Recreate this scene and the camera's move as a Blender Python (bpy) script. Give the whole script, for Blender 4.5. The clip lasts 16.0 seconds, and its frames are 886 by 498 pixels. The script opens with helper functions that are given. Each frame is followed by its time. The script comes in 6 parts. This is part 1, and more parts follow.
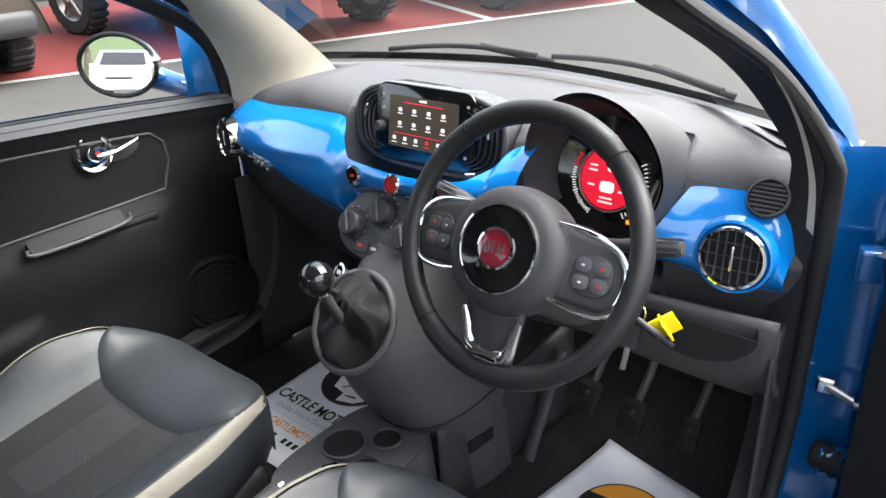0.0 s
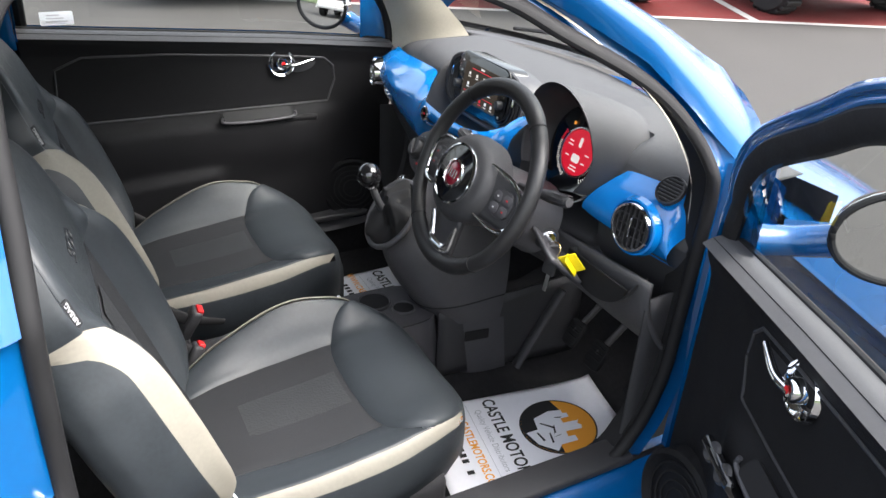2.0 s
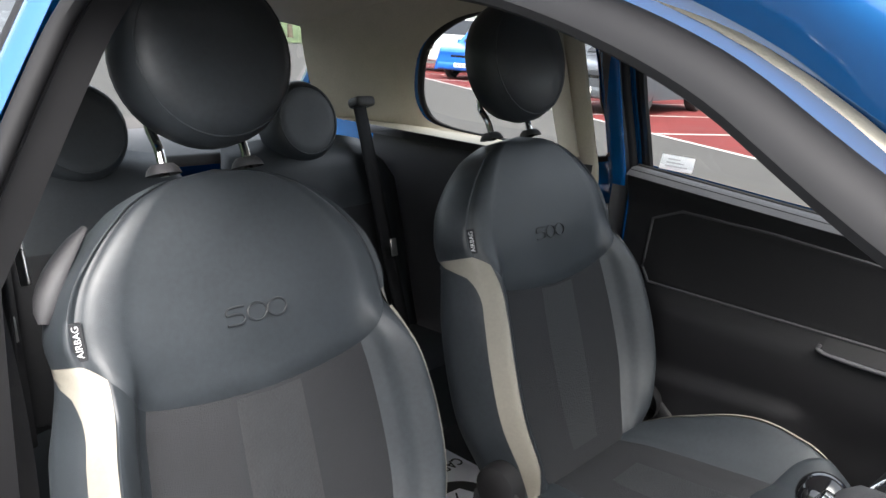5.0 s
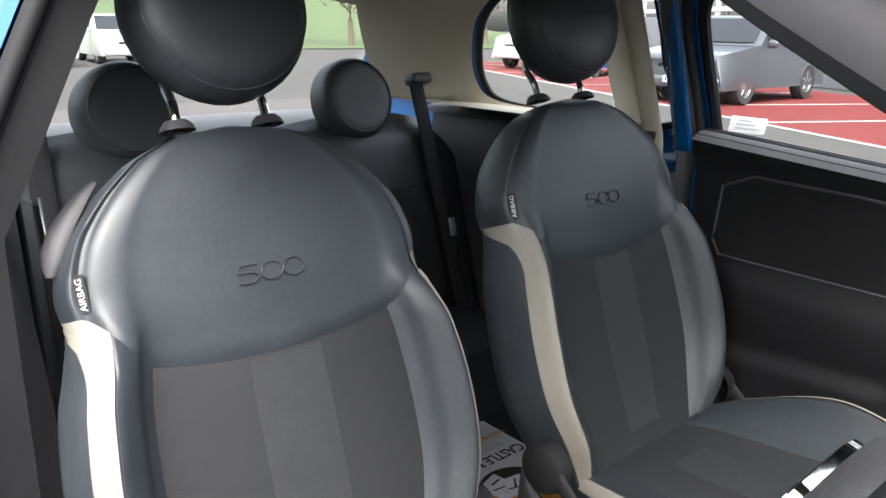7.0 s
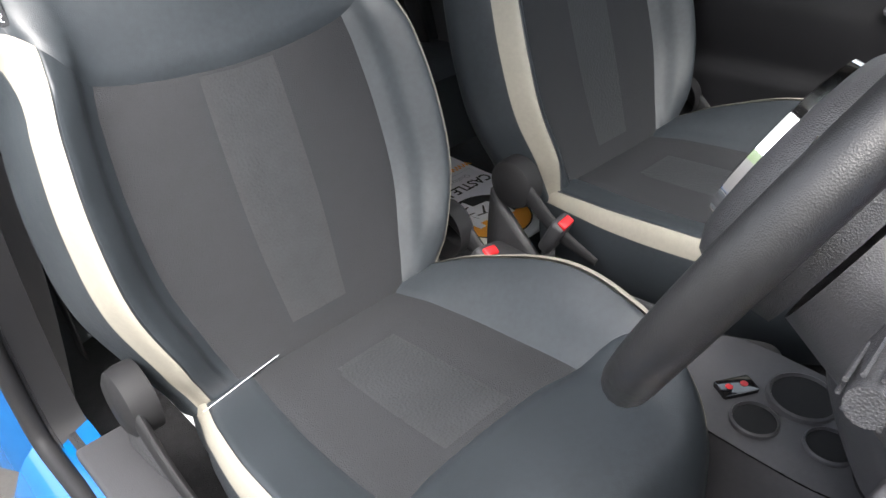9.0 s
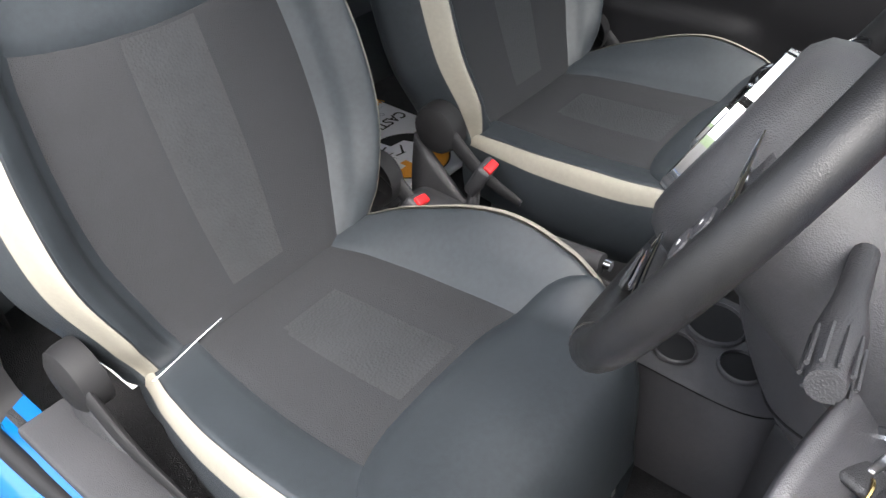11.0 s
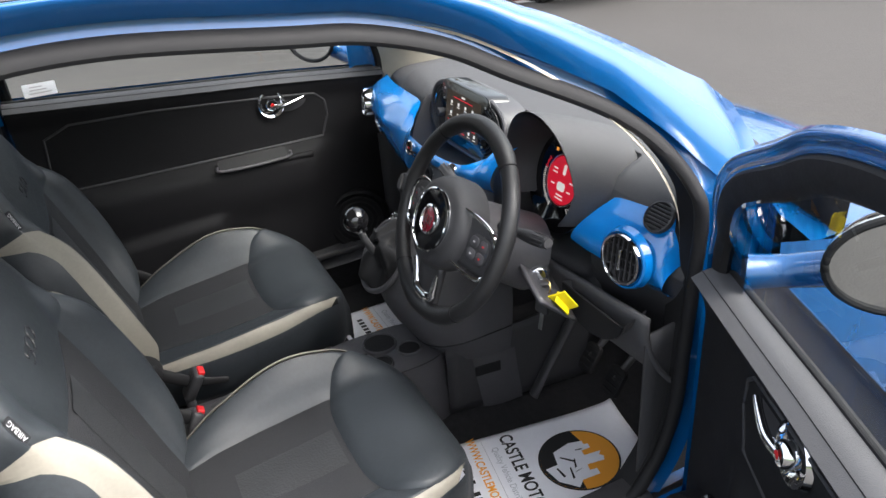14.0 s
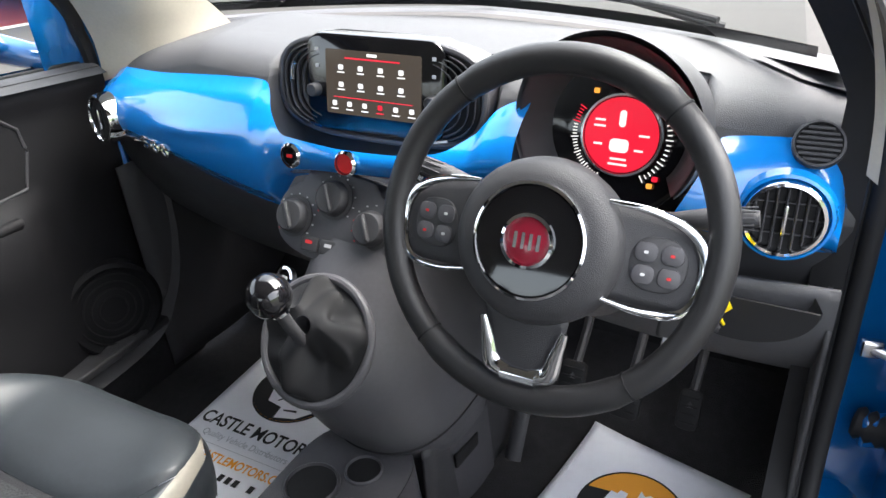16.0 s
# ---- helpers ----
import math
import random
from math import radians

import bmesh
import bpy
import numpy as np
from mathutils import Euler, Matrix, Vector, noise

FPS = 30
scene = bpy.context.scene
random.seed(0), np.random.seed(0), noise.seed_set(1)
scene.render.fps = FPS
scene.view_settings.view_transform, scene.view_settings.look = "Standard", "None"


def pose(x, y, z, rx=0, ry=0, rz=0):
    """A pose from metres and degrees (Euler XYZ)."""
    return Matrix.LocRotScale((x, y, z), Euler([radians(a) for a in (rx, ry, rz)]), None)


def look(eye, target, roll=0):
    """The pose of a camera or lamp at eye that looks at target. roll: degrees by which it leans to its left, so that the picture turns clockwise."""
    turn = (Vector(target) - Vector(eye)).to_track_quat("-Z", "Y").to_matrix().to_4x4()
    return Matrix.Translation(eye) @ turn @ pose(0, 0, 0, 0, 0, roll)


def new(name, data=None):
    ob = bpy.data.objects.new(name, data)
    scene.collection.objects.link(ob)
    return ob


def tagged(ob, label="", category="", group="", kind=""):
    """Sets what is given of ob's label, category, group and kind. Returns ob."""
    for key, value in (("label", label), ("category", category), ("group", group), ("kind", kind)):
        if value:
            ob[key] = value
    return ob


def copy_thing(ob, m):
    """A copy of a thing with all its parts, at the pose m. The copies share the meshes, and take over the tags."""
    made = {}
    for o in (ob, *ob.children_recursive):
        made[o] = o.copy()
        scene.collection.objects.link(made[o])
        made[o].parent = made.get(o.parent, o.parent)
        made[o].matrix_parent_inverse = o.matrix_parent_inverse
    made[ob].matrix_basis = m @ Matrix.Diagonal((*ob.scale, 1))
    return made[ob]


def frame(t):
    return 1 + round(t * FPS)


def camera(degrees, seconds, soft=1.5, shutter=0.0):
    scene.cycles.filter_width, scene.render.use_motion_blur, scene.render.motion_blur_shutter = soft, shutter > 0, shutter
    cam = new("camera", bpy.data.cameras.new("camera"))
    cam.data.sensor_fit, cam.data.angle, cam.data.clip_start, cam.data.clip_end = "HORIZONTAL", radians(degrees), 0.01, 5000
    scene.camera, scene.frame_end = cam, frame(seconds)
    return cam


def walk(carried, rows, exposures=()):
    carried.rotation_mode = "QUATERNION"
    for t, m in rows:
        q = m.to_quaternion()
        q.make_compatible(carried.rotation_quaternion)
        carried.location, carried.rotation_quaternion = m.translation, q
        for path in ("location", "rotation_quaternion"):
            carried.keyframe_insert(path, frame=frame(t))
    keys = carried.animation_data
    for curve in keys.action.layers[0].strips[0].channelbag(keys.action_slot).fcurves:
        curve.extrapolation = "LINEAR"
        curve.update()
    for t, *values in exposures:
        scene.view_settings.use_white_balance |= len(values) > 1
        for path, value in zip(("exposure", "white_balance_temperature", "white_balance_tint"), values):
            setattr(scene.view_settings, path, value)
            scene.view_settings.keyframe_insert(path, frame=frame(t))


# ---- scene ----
EXPOSURES = [(0.0, 3.0), (1.5, 2.85), (2.5, 2.1), (3.5, 1.8), (4.5, 2.22), (5.0, 2.6), (7.5, 2.81), (9.0, 2.91), (11.5, 2.96), (12.5, 2.9), (13.5, 2.15), (14.0, 2.24), (15.0, 2.9), (16.0, 3.2)]
SKY, SUN = 0.15, 0.6
cam = camera(60.8, 16.0)
PATH = [
    (0, (0.897, -0.708, 1.378), (-0.283, 0.649, 0.503), -3.3),
    (0.5, (0.879, -0.739, 1.391), (-0.183, 0.69, 0.48), -2.1),
    (1, (1.04, -0.733, 1.395), (-0.109, 0.626, 0.482), 0.1),
    (1.5, (1.304, -0.705, 1.436), (-0.041, 0.438, 0.498), 1.8),
    (2, (1.553, -0.652, 1.5), (0.008, 0.198, 0.555), 3.0),
    (2.5, (1.747, -0.46, 1.56), (0.023, -0.065, 0.627), 4.1),
    (3, (1.689, -0.282, 1.556), (-0.096, -0.374, 0.657), 3.7),
    (3.5, (1.481, -0.127, 1.543), (-0.261, -0.646, 0.708), 5.0),
    (4, (1.281, 0.022, 1.514), (-0.355, -0.833, 0.746), 4.7),
    (4.5, (1.079, 0.096, 1.433), (-0.482, -0.954, 0.754), 4.5),
    (5, (0.923, 0.16, 1.307), (-0.507, -1.123, 0.753), 3.9),
    (7.5, (0.814, 0.203, 1.209), (-0.407, -1.27, 0.626), 0.7),
    (8, (0.812, 0.186, 1.174), (-0.417, -1.185, 0.394), 0.3),
    (8.5, (0.816, 0.171, 1.169), (-0.392, -1.092, 0.197), 0.5),
    (9, (0.816, 0.186, 1.149), (-0.331, -1.009, 0.028), -1.2),
    (11.5, (0.871, 0.107, 1.246), (-0.435, -0.71, -0.029), 2.1),
    (12, (1.031, 0.034, 1.399), (-0.495, -0.606, 0.276), 2.4),
    (12.5, (1.298, -0.03, 1.514), (-0.397, -0.444, 0.536), 0.0),
    (13, (1.539, -0.179, 1.529), (-0.24, -0.246, 0.617), -0.6),
    (13.5, (1.641, -0.36, 1.564), (-0.1, -0.06, 0.628), -4.4),
    (14, (1.52, -0.474, 1.561), (-0.082, 0.24, 0.6), -4.7),
    (14.5, (1.254, -0.588, 1.484), (-0.149, 0.447, 0.505), -6.8),
    (15, (0.963, -0.605, 1.396), (-0.265, 0.637, 0.422), -7.5),
    (15.5, (0.734, -0.584, 1.344), (-0.294, 0.825, 0.366), -6.5),
    (16, (0.618, -0.602, 1.32), (-0.252, 0.894, 0.318), -4.1),
]
walk(cam, [(t, look(eye, aim, roll)) for t, eye, aim, roll in PATH], EXPOSURES)

# ---- light ----
world = bpy.data.worlds.new("sky")
scene.world = world
world.use_nodes = True
_n = world.node_tree.nodes
_sky = _n.new("ShaderNodeTexSky")
_sky.sky_type, _sky.sun_disc = "NISHITA", False
_sky.sun_elevation, _sky.sun_rotation = radians(56), radians(42)
_sky.air_density, _sky.dust_density, _sky.ozone_density = 1.0, 6.0, 1.0
_hs = _n.new("ShaderNodeHueSaturation")
_hs.inputs["Saturation"].default_value = 0.38
world.node_tree.links.new(_sky.outputs[0], _hs.inputs["Color"])
world.node_tree.links.new(_hs.outputs[0], _n["Background"].inputs[0])
_n["Background"].inputs[1].default_value = SKY
sun = new("sun", bpy.data.lights.new("sun", "SUN"))
sun.data.energy, sun.data.angle, sun.data.color = SUN, radians(50), (1.0, 0.98, 0.965)
sun.matrix_world = look((0, 0, 0), (-math.sin(radians(42)) * math.cos(radians(56)), -math.cos(radians(42)) * math.cos(radians(56)), -math.sin(radians(56))))


# ---- materials ----
def material(name, colour, rough=0.5, metal=0.0, vary=0.0, scale=30.0, bump=0.0, bump_scale=400.0, coat=0.0, emit=0.0, spec=0.5, alpha_to=None, stretch=None):
    """A surface with its colour broken up at two scales and a fine relief."""
    m = bpy.data.materials.new(name)
    m.use_nodes = True
    nt = m.node_tree
    b = nt.nodes["Principled BSDF"]
    b.inputs["Base Color"].default_value = (*colour, 1)
    b.inputs["Roughness"].default_value = rough
    b.inputs["Metallic"].default_value = metal
    b.inputs["Specular IOR Level"].default_value = spec
    b.inputs["Coat Weight"].default_value = coat
    b.inputs["Coat Roughness"].default_value = 0.04
    if emit:
        b.inputs["Emission Color"].default_value = (*colour, 1)
        b.inputs["Emission Strength"].default_value = emit
    geo = nt.nodes.new("ShaderNodeTexCoord")
    src = geo.outputs["Object"]
    if stretch:
        mp = nt.nodes.new("ShaderNodeMapping")
        mp.inputs["Scale"].default_value = stretch
        nt.links.new(src, mp.inputs["Vector"])
        src = mp.outputs[0]
    if vary:
        a, c = nt.nodes.new("ShaderNodeTexNoise"), nt.nodes.new("ShaderNodeTexNoise")
        a.inputs["Scale"].default_value, c.inputs["Scale"].default_value = scale, scale * 9
        a.inputs["Detail"].default_value = 5
        add = nt.nodes.new("ShaderNodeMath")
        nt.links.new(src, a.inputs["Vector"]), nt.links.new(src, c.inputs["Vector"])
        nt.links.new(a.outputs["Fac"], add.inputs[0]), nt.links.new(c.outputs["Fac"], add.inputs[1])
        ramp = nt.nodes.new("ShaderNodeMapRange")
        ramp.inputs["From Min"].default_value, ramp.inputs["From Max"].default_value = 0.7, 1.3
        ramp.inputs["To Min"].default_value, ramp.inputs["To Max"].default_value = 1 - vary, 1 + vary
        nt.links.new(add.outputs[0], ramp.inputs["Value"])
        mul = nt.nodes.new("ShaderNodeVectorMath")
        mul.operation = "SCALE"
        mul.inputs[0].default_value = colour
        nt.links.new(ramp.outputs[0], mul.inputs["Scale"])
        nt.links.new(mul.outputs[0], b.inputs["Base Color"])
        rr = nt.nodes.new("ShaderNodeMapRange")
        rr.inputs["From Min"].default_value, rr.inputs["From Max"].default_value = 0.7, 1.3
        rr.inputs["To Min"].default_value, rr.inputs["To Max"].default_value = max(0.02, rough * (1 - vary * 0.6)), min(1, rough * (1 + vary * 0.6))
        nt.links.new(add.outputs[0], rr.inputs["Value"])
        nt.links.new(rr.outputs[0], b.inputs["Roughness"])
    if bump:
        t = nt.nodes.new("ShaderNodeTexVoronoi")
        t.inputs["Scale"].default_value = bump_scale
        nt.links.new(src, t.inputs["Vector"])
        bp = nt.nodes.new("ShaderNodeBump")
        bp.inputs["Strength"].default_value, bp.inputs["Distance"].default_value = bump, 0.002
        nt.links.new(t.outputs["Distance"], bp.inputs["Height"])
        nt.links.new(bp.outputs[0], b.inputs["Normal"])
    return m


def glass(name, tint=(1, 1, 1), base=0.05, rough=0.0):
    """Thin pane: mostly clear, with a mirror-like gloss that grows at grazing angles."""
    m = bpy.data.materials.new(name)
    m.use_nodes = True
    nt = m.node_tree
    nt.nodes.remove(nt.nodes["Principled BSDF"])
    clear, gloss, mix, fr = (nt.nodes.new(k) for k in ("ShaderNodeBsdfTransparent", "ShaderNodeBsdfGlossy", "ShaderNodeMixShader", "ShaderNodeLayerWeight"))
    power = nt.nodes.new("ShaderNodeMath")
    power.operation = "POWER"
    power.inputs[1].default_value = 4.0
    floor_add = nt.nodes.new("ShaderNodeMath")
    floor_add.operation, floor_add.use_clamp = "MULTIPLY_ADD", True
    floor_add.inputs[1].default_value, floor_add.inputs[2].default_value = 0.75, base
    clear.inputs[0].default_value = (*tint, 1)
    gloss.inputs["Roughness"].default_value = rough
    fr.inputs["Blend"].default_value = 0.5
    nt.links.new(fr.outputs["Facing"], power.inputs[0]), nt.links.new(power.outputs[0], floor_add.inputs[0]), nt.links.new(floor_add.outputs[0], mix.inputs[0]), nt.links.new(clear.outputs[0], mix.inputs[1]), nt.links.new(gloss.outputs[0], mix.inputs[2])
    nt.links.new(mix.outputs[0], nt.nodes["Material Output"].inputs[0])
    return m


LEATHER = material("black leather", (0.022, 0.0265, 0.031), 0.46, vary=0.18, scale=14, bump=0.12, bump_scale=900)
EMBOSS = material("pressed black leather", (0.015, 0.017, 0.020), 0.5)
FABRIC = material("dark grey woven cloth", (0.021, 0.022, 0.0245), 0.85, vary=0.15, scale=40, bump=0.4, bump_scale=700, spec=0.25)
PATCH = material("dotted grey cloth", (0.025, 0.0265, 0.029), 0.6, vary=0.2, scale=40, bump=0.4, bump_scale=260, spec=0.3)
CREAM = material("cream leather", (0.215, 0.20, 0.168), 0.65, vary=0.06, scale=18, bump=0.12, bump_scale=900)
CREAM_TRIM = material("ivory pillar plastic", (0.46, 0.42, 0.34), 0.65, vary=0.05, scale=20, bump=0.15, bump_scale=700)
DASH = material("charcoal soft dash plastic", (0.056, 0.056, 0.060), 0.6, vary=0.08, scale=10, bump=0.35, bump_scale=800)
PLASTIC = material("black grained plastic", (0.033, 0.033, 0.036), 0.5, vary=0.12, scale=16, bump=0.3, bump_scale=900)
GREY_PLASTIC = material("dark grey plastic", (0.060, 0.059, 0.065), 0.45, vary=0.1, scale=16, bump=0.2, bump_scale=900)
DOOR_CLOTH = material("black door cloth", (0.008, 0.008, 0.009), 0.9, vary=0.15, scale=30, bump=0.3, bump_scale=900, spec=0.2)
# charcoal door plastic, its base colour lowered to carry the cabin's shade
DOOR_PLASTIC = material("charcoal door plastic darkened for shade", (0.0078, 0.0078, 0.009), 0.65, vary=0.12, scale=16, bump=0.3, bump_scale=900, spec=0.2)
BOOT_LEATHER = material("soft matt black leather", (0.012, 0.012, 0.013), 0.6, vary=0.2, scale=20, bump=0.15, bump_scale=900, spec=0.25)
WHEEL_LEATHER = material("worn black wheel leather", (0.012, 0.012, 0.013), 0.42, vary=0.2, scale=20, bump=0.15, bump_scale=1200)
RUBBER = material("black rubber", (0.011, 0.011, 0.012), 0.65, vary=0.15, scale=20, spec=0.25)
CARPET = material("black carpet", (0.026, 0.026, 0.028), 0.95, vary=0.3, scale=60, bump=0.9, bump_scale=500, spec=0.1)
BLUE = material("bright blue metallic paint", (0.0, 0.082, 0.265), 0.25, metal=0.15, vary=0.04, scale=6, coat=1.0)
BLUE_PANEL = material("glossy blue dash panel", (0.002, 0.185, 0.57), 0.22, metal=0.0, vary=0.03, scale=8, coat=1.0)
CHROME = material("polished chrome", (0.82, 0.83, 0.85), 0.06, metal=1.0)
SATIN = material("satin chrome", (0.62, 0.63, 0.65), 0.2, metal=1.0)
STEEL = material("bare steel", (0.5, 0.5, 0.5), 0.35, metal=1.0, vary=0.2, scale=50)
GLOSS = material("piano black", (0.006, 0.006, 0.007), 0.06, coat=0.6)
SCREEN = material("dark lit screen", (0.030, 0.024, 0.019), 0.12, emit=0.25)
LIT_WHITE = material("lit white marks", (0.75, 0.72, 0.68), 0.4, emit=0.12)
LIT_RED = material("lit red", (0.60, 0.010, 0.03), 0.3, emit=0.13)
LIT_AMBER = material("lit amber", (0.9, 0.35, 0.05), 0.4, emit=0.12)
RED = material("red plastic", (0.55, 0.012, 0.015), 0.4)
BADGE_RED = material("dark red enamel", (0.20, 0.008, 0.022), 0.25, coat=1.0)
PAPER = material("white printed paper", (0.82, 0.83, 0.88), 0.7, vary=0.02, scale=8)
INK = material("black ink", (0.015, 0.015, 0.016), 0.8)
ORANGE = material("orange ink", (0.85, 0.36, 0.04), 0.8)
GREY_INK = material("grey ink", (0.45, 0.46, 0.5), 0.8)
YELLOW = material("yellow plastic", (0.85, 0.68, 0.01), 0.4)
SKY_BLUE = material("light blue plastic", (0.06, 0.42, 0.75), 0.4)
BRASS = material("brass ring", (0.7, 0.5, 0.2), 0.25, metal=1.0)
MARK = material("pale grey print", (0.55, 0.55, 0.56), 0.6)
WINDSCREEN = glass("clear glass", (0.82, 0.85, 0.84))
TINTED = glass("privacy glass", (0.10, 0.11, 0.115), 0.06)
ROOF_GLASS = material("dark glass roof", (0.012, 0.010, 0.010), 0.04, coat=0.5)
MIRROR = material("mirror glass", (0.9, 0.9, 0.9), 0.01, metal=1.0)


# ---- shape helpers ----
def part(name, bm, mat, parent=None, label="", smooth=35, solid=0.0, bevel=0.0):
    """Links a bmesh as one mesh object under a thing or a part."""
    bmesh.ops.recalc_face_normals(bm, faces=bm.faces)
    me = bpy.data.meshes.new(name)
    bm.to_mesh(me)
    bm.free()
    me.polygons.foreach_set("use_smooth", [True] * len(me.polygons))
    me.set_sharp_from_angle(angle=radians(smooth))
    me.materials.append(mat)
    ob = new(name, me)
    if parent:
        ob.parent = parent
        up = Matrix.Identity(4)
        p = parent
        while p:
            up = p.matrix_basis @ (p.matrix_parent_inverse if p.parent else Matrix.Identity(4)) if not p.parent else up
            p = p.parent
        ob.matrix_parent_inverse = up.inverted() if parent.parent is None else Matrix.Identity(4)
    if label:
        ob["label"] = label
    if solid:
        s = ob.modifiers.new("solid", "SOLIDIFY")
        s.thickness, s.offset = solid, -1
    if bevel:
        s = ob.modifiers.new("bevel", "BEVEL")
        s.width, s.segments, s.limit_method = bevel, 2, "ANGLE"
    return ob


def thing(name, at, label, category, group="", kind=""):
    ob = new(name)
    ob.location = at
    ob.matrix_basis = Matrix.Translation(at)
    ob.empty_display_size = 0.05
    return tagged(ob, label, category, group, kind)


def grid(fn, nu, nv, close_u=False, close_v=False, cap=False):
    """A sheet of quads through fn(u, v), u and v from 0 to 1."""
    bm = bmesh.new()
    us = nu if close_u else nu + 1
    vs = nv if close_v else nv + 1
    rows = [[bm.verts.new(fn(i / nu, j / nv)) for i in range(us)] for j in range(vs)]
    for j in range(nv):
        for i in range(nu):
            q = [rows[j][i], rows[j][(i + 1) % us], rows[(j + 1) % vs][(i + 1) % us], rows[(j + 1) % vs][i]]
            bm.faces.new(q)
    if cap and close_u:
        bm.faces.new(rows[0][::-1]), bm.faces.new(rows[-1])
    bmesh.ops.remove_doubles(bm, verts=bm.verts, dist=1e-5)
    return bm


def join(*bms):
    out = bms[0]
    for b in bms[1:]:
        me = bpy.data.meshes.new("t")
        b.to_mesh(me)
        b.free()
        out.from_mesh(me)
        bpy.data.meshes.remove(me)
    return out


def spline(points, t):
    """Catmull-Rom through points, t from 0 to 1."""
    n = len(points) - 1
    k = min(int(t * n), n - 1)
    f = t * n - k
    p = [Vector(points[max(0, min(n, k + d))]) for d in (-1, 0, 1, 2)]
    return 0.5 * (2 * p[1] + (p[2] - p[0]) * f + (2 * p[0] - 5 * p[1] + 4 * p[2] - p[3]) * f * f + (3 * p[1] - p[0] - 3 * p[2] + p[3]) * f**3)


def lerp_table(table, x):
    xs, ys = zip(*table)
    return float(np.interp(x, xs, ys))


def smooth_table(table, x):
    """A smooth curve through a table of pairs."""
    xs = [a for a, _ in table]
    if x <= xs[0]:
        return table[0][1]
    if x >= xs[-1]:
        return table[-1][1]
    k = max(i for i, a in enumerate(xs) if a <= x)
    k = min(k, len(xs) - 2)
    f = (x - xs[k]) / (xs[k + 1] - xs[k])
    p = [table[max(0, min(len(table) - 1, k + d))][1] for d in (-1, 0, 1, 2)]
    return 0.5 * (2 * p[1] + (p[2] - p[0]) * f + (2 * p[0] - 5 * p[1] + 4 * p[2] - p[3]) * f * f + (3 * p[1] - p[0] - 3 * p[2] + p[3]) * f**3)


def tube(path, r, n=12, closed=False, flat=1.0, steps=0, up=(0, 0, 1)):
    """A round or flattened rod along a path; r may be a list."""
    pts = [Vector(p) for p in path]
    if steps:
        pts = [spline(path, i / steps) for i in range(steps + 1)]
    m = len(pts)
    rs = r if isinstance(r, (list, tuple)) else [r] * m
    if len(rs) != m:
        rs = [float(np.interp(i / (m - 1), np.linspace(0, 1, len(rs)), rs)) for i in range(m)]
    bm, rings = bmesh.new(), []
    for i, p in enumerate(pts):
        a = pts[i - 1] if (i or closed) else p
        b = pts[(i + 1) % m] if (i < m - 1 or closed) else p
        d = (b - a).normalized()
        s = d.cross(Vector(up))
        s = s.normalized() if s.length > 1e-4 else d.cross(Vector((1, 0, 0.01))).normalized()
        w = s.cross(d)
        rings.append([bm.verts.new(p + rs[i] * (math.cos(k * math.tau / n) * s + flat * math.sin(k * math.tau / n) * w)) for k in range(n)])
    for i in range(m if closed else m - 1):
        for k in range(n):
            bm.faces.new((rings[i][k], rings[i][(k + 1) % n], rings[(i + 1) % m][(k + 1) % n], rings[(i + 1) % m][k]))
    if not closed:
        bm.faces.new(rings[0][::-1]), bm.faces.new(rings[-1])
    return bm


def lathe(profile, m=None, n=32, sx=1.0, sy=1.0):
    """Turns a profile of (radius, height) round z, then sets it at the pose m."""
    bm, rings = bmesh.new(), []
    m = m or Matrix.Identity(4)
    for r, h in profile:
        if r < 1e-6:
            rings.append([bm.verts.new(m @ Vector((0, 0, h)))])
        else:
            rings.append([bm.verts.new(m @ Vector((sx * r * math.cos(k * math.tau / n), sy * r * math.sin(k * math.tau / n), h))) for k in range(n)])
    for a, b in zip(rings, rings[1:]):
        for k in range(n):
            j = (k + 1) % n
            if len(a) == 1 and len(b) > 1:
                bm.faces.new((a[0], b[j], b[k]))
            elif len(b) == 1 and len(a) > 1:
                bm.faces.new((a[k], a[j], b[0]))
            elif len(a) > 1:
                bm.faces.new((a[k], a[j], b[j], b[k]))
    return bm


def rbox(size, m=None, r=0.01, seg=3):
    """A box with rounded edges, its middle at the pose m."""
    bm = bmesh.new()
    bmesh.ops.create_cube(bm, size=1)
    bmesh.ops.scale(bm, vec=size, verts=bm.verts)
    r = min(r, min(size) * 0.49)
    if r > 0:
        bmesh.ops.bevel(bm, geom=bm.edges, offset=r, segments=seg, profile=0.5, affect="EDGES")
    bm.transform(m or Matrix.Identity(4))
    return bm


def plate(outline, depth, m=None, r=0.0, seg=2):
    """A flat shape in x and y, its face at z 0, depth thick below, with its edge rounded by r."""
    bm = bmesh.new()
    vs = [bm.verts.new((x, y, 0)) for x, y in outline]
    f = bm.faces.new(vs)
    if f.normal.z < 0:
        f.normal_flip()
    ext = bmesh.ops.extrude_face_region(bm, geom=[f])
    bmesh.ops.translate(bm, vec=(0, 0, -depth), verts=[v for v in ext["geom"] if isinstance(v, bmesh.types.BMVert)])
    if r:
        es = [e for e in bm.edges if all(abs(v.co.z) < 1e-7 for v in e.verts)]
        bmesh.ops.bevel(bm, geom=es, offset=r, segments=seg, profile=0.5, affect="EDGES")
    bm.transform(m or Matrix.Identity(4))
    return bm


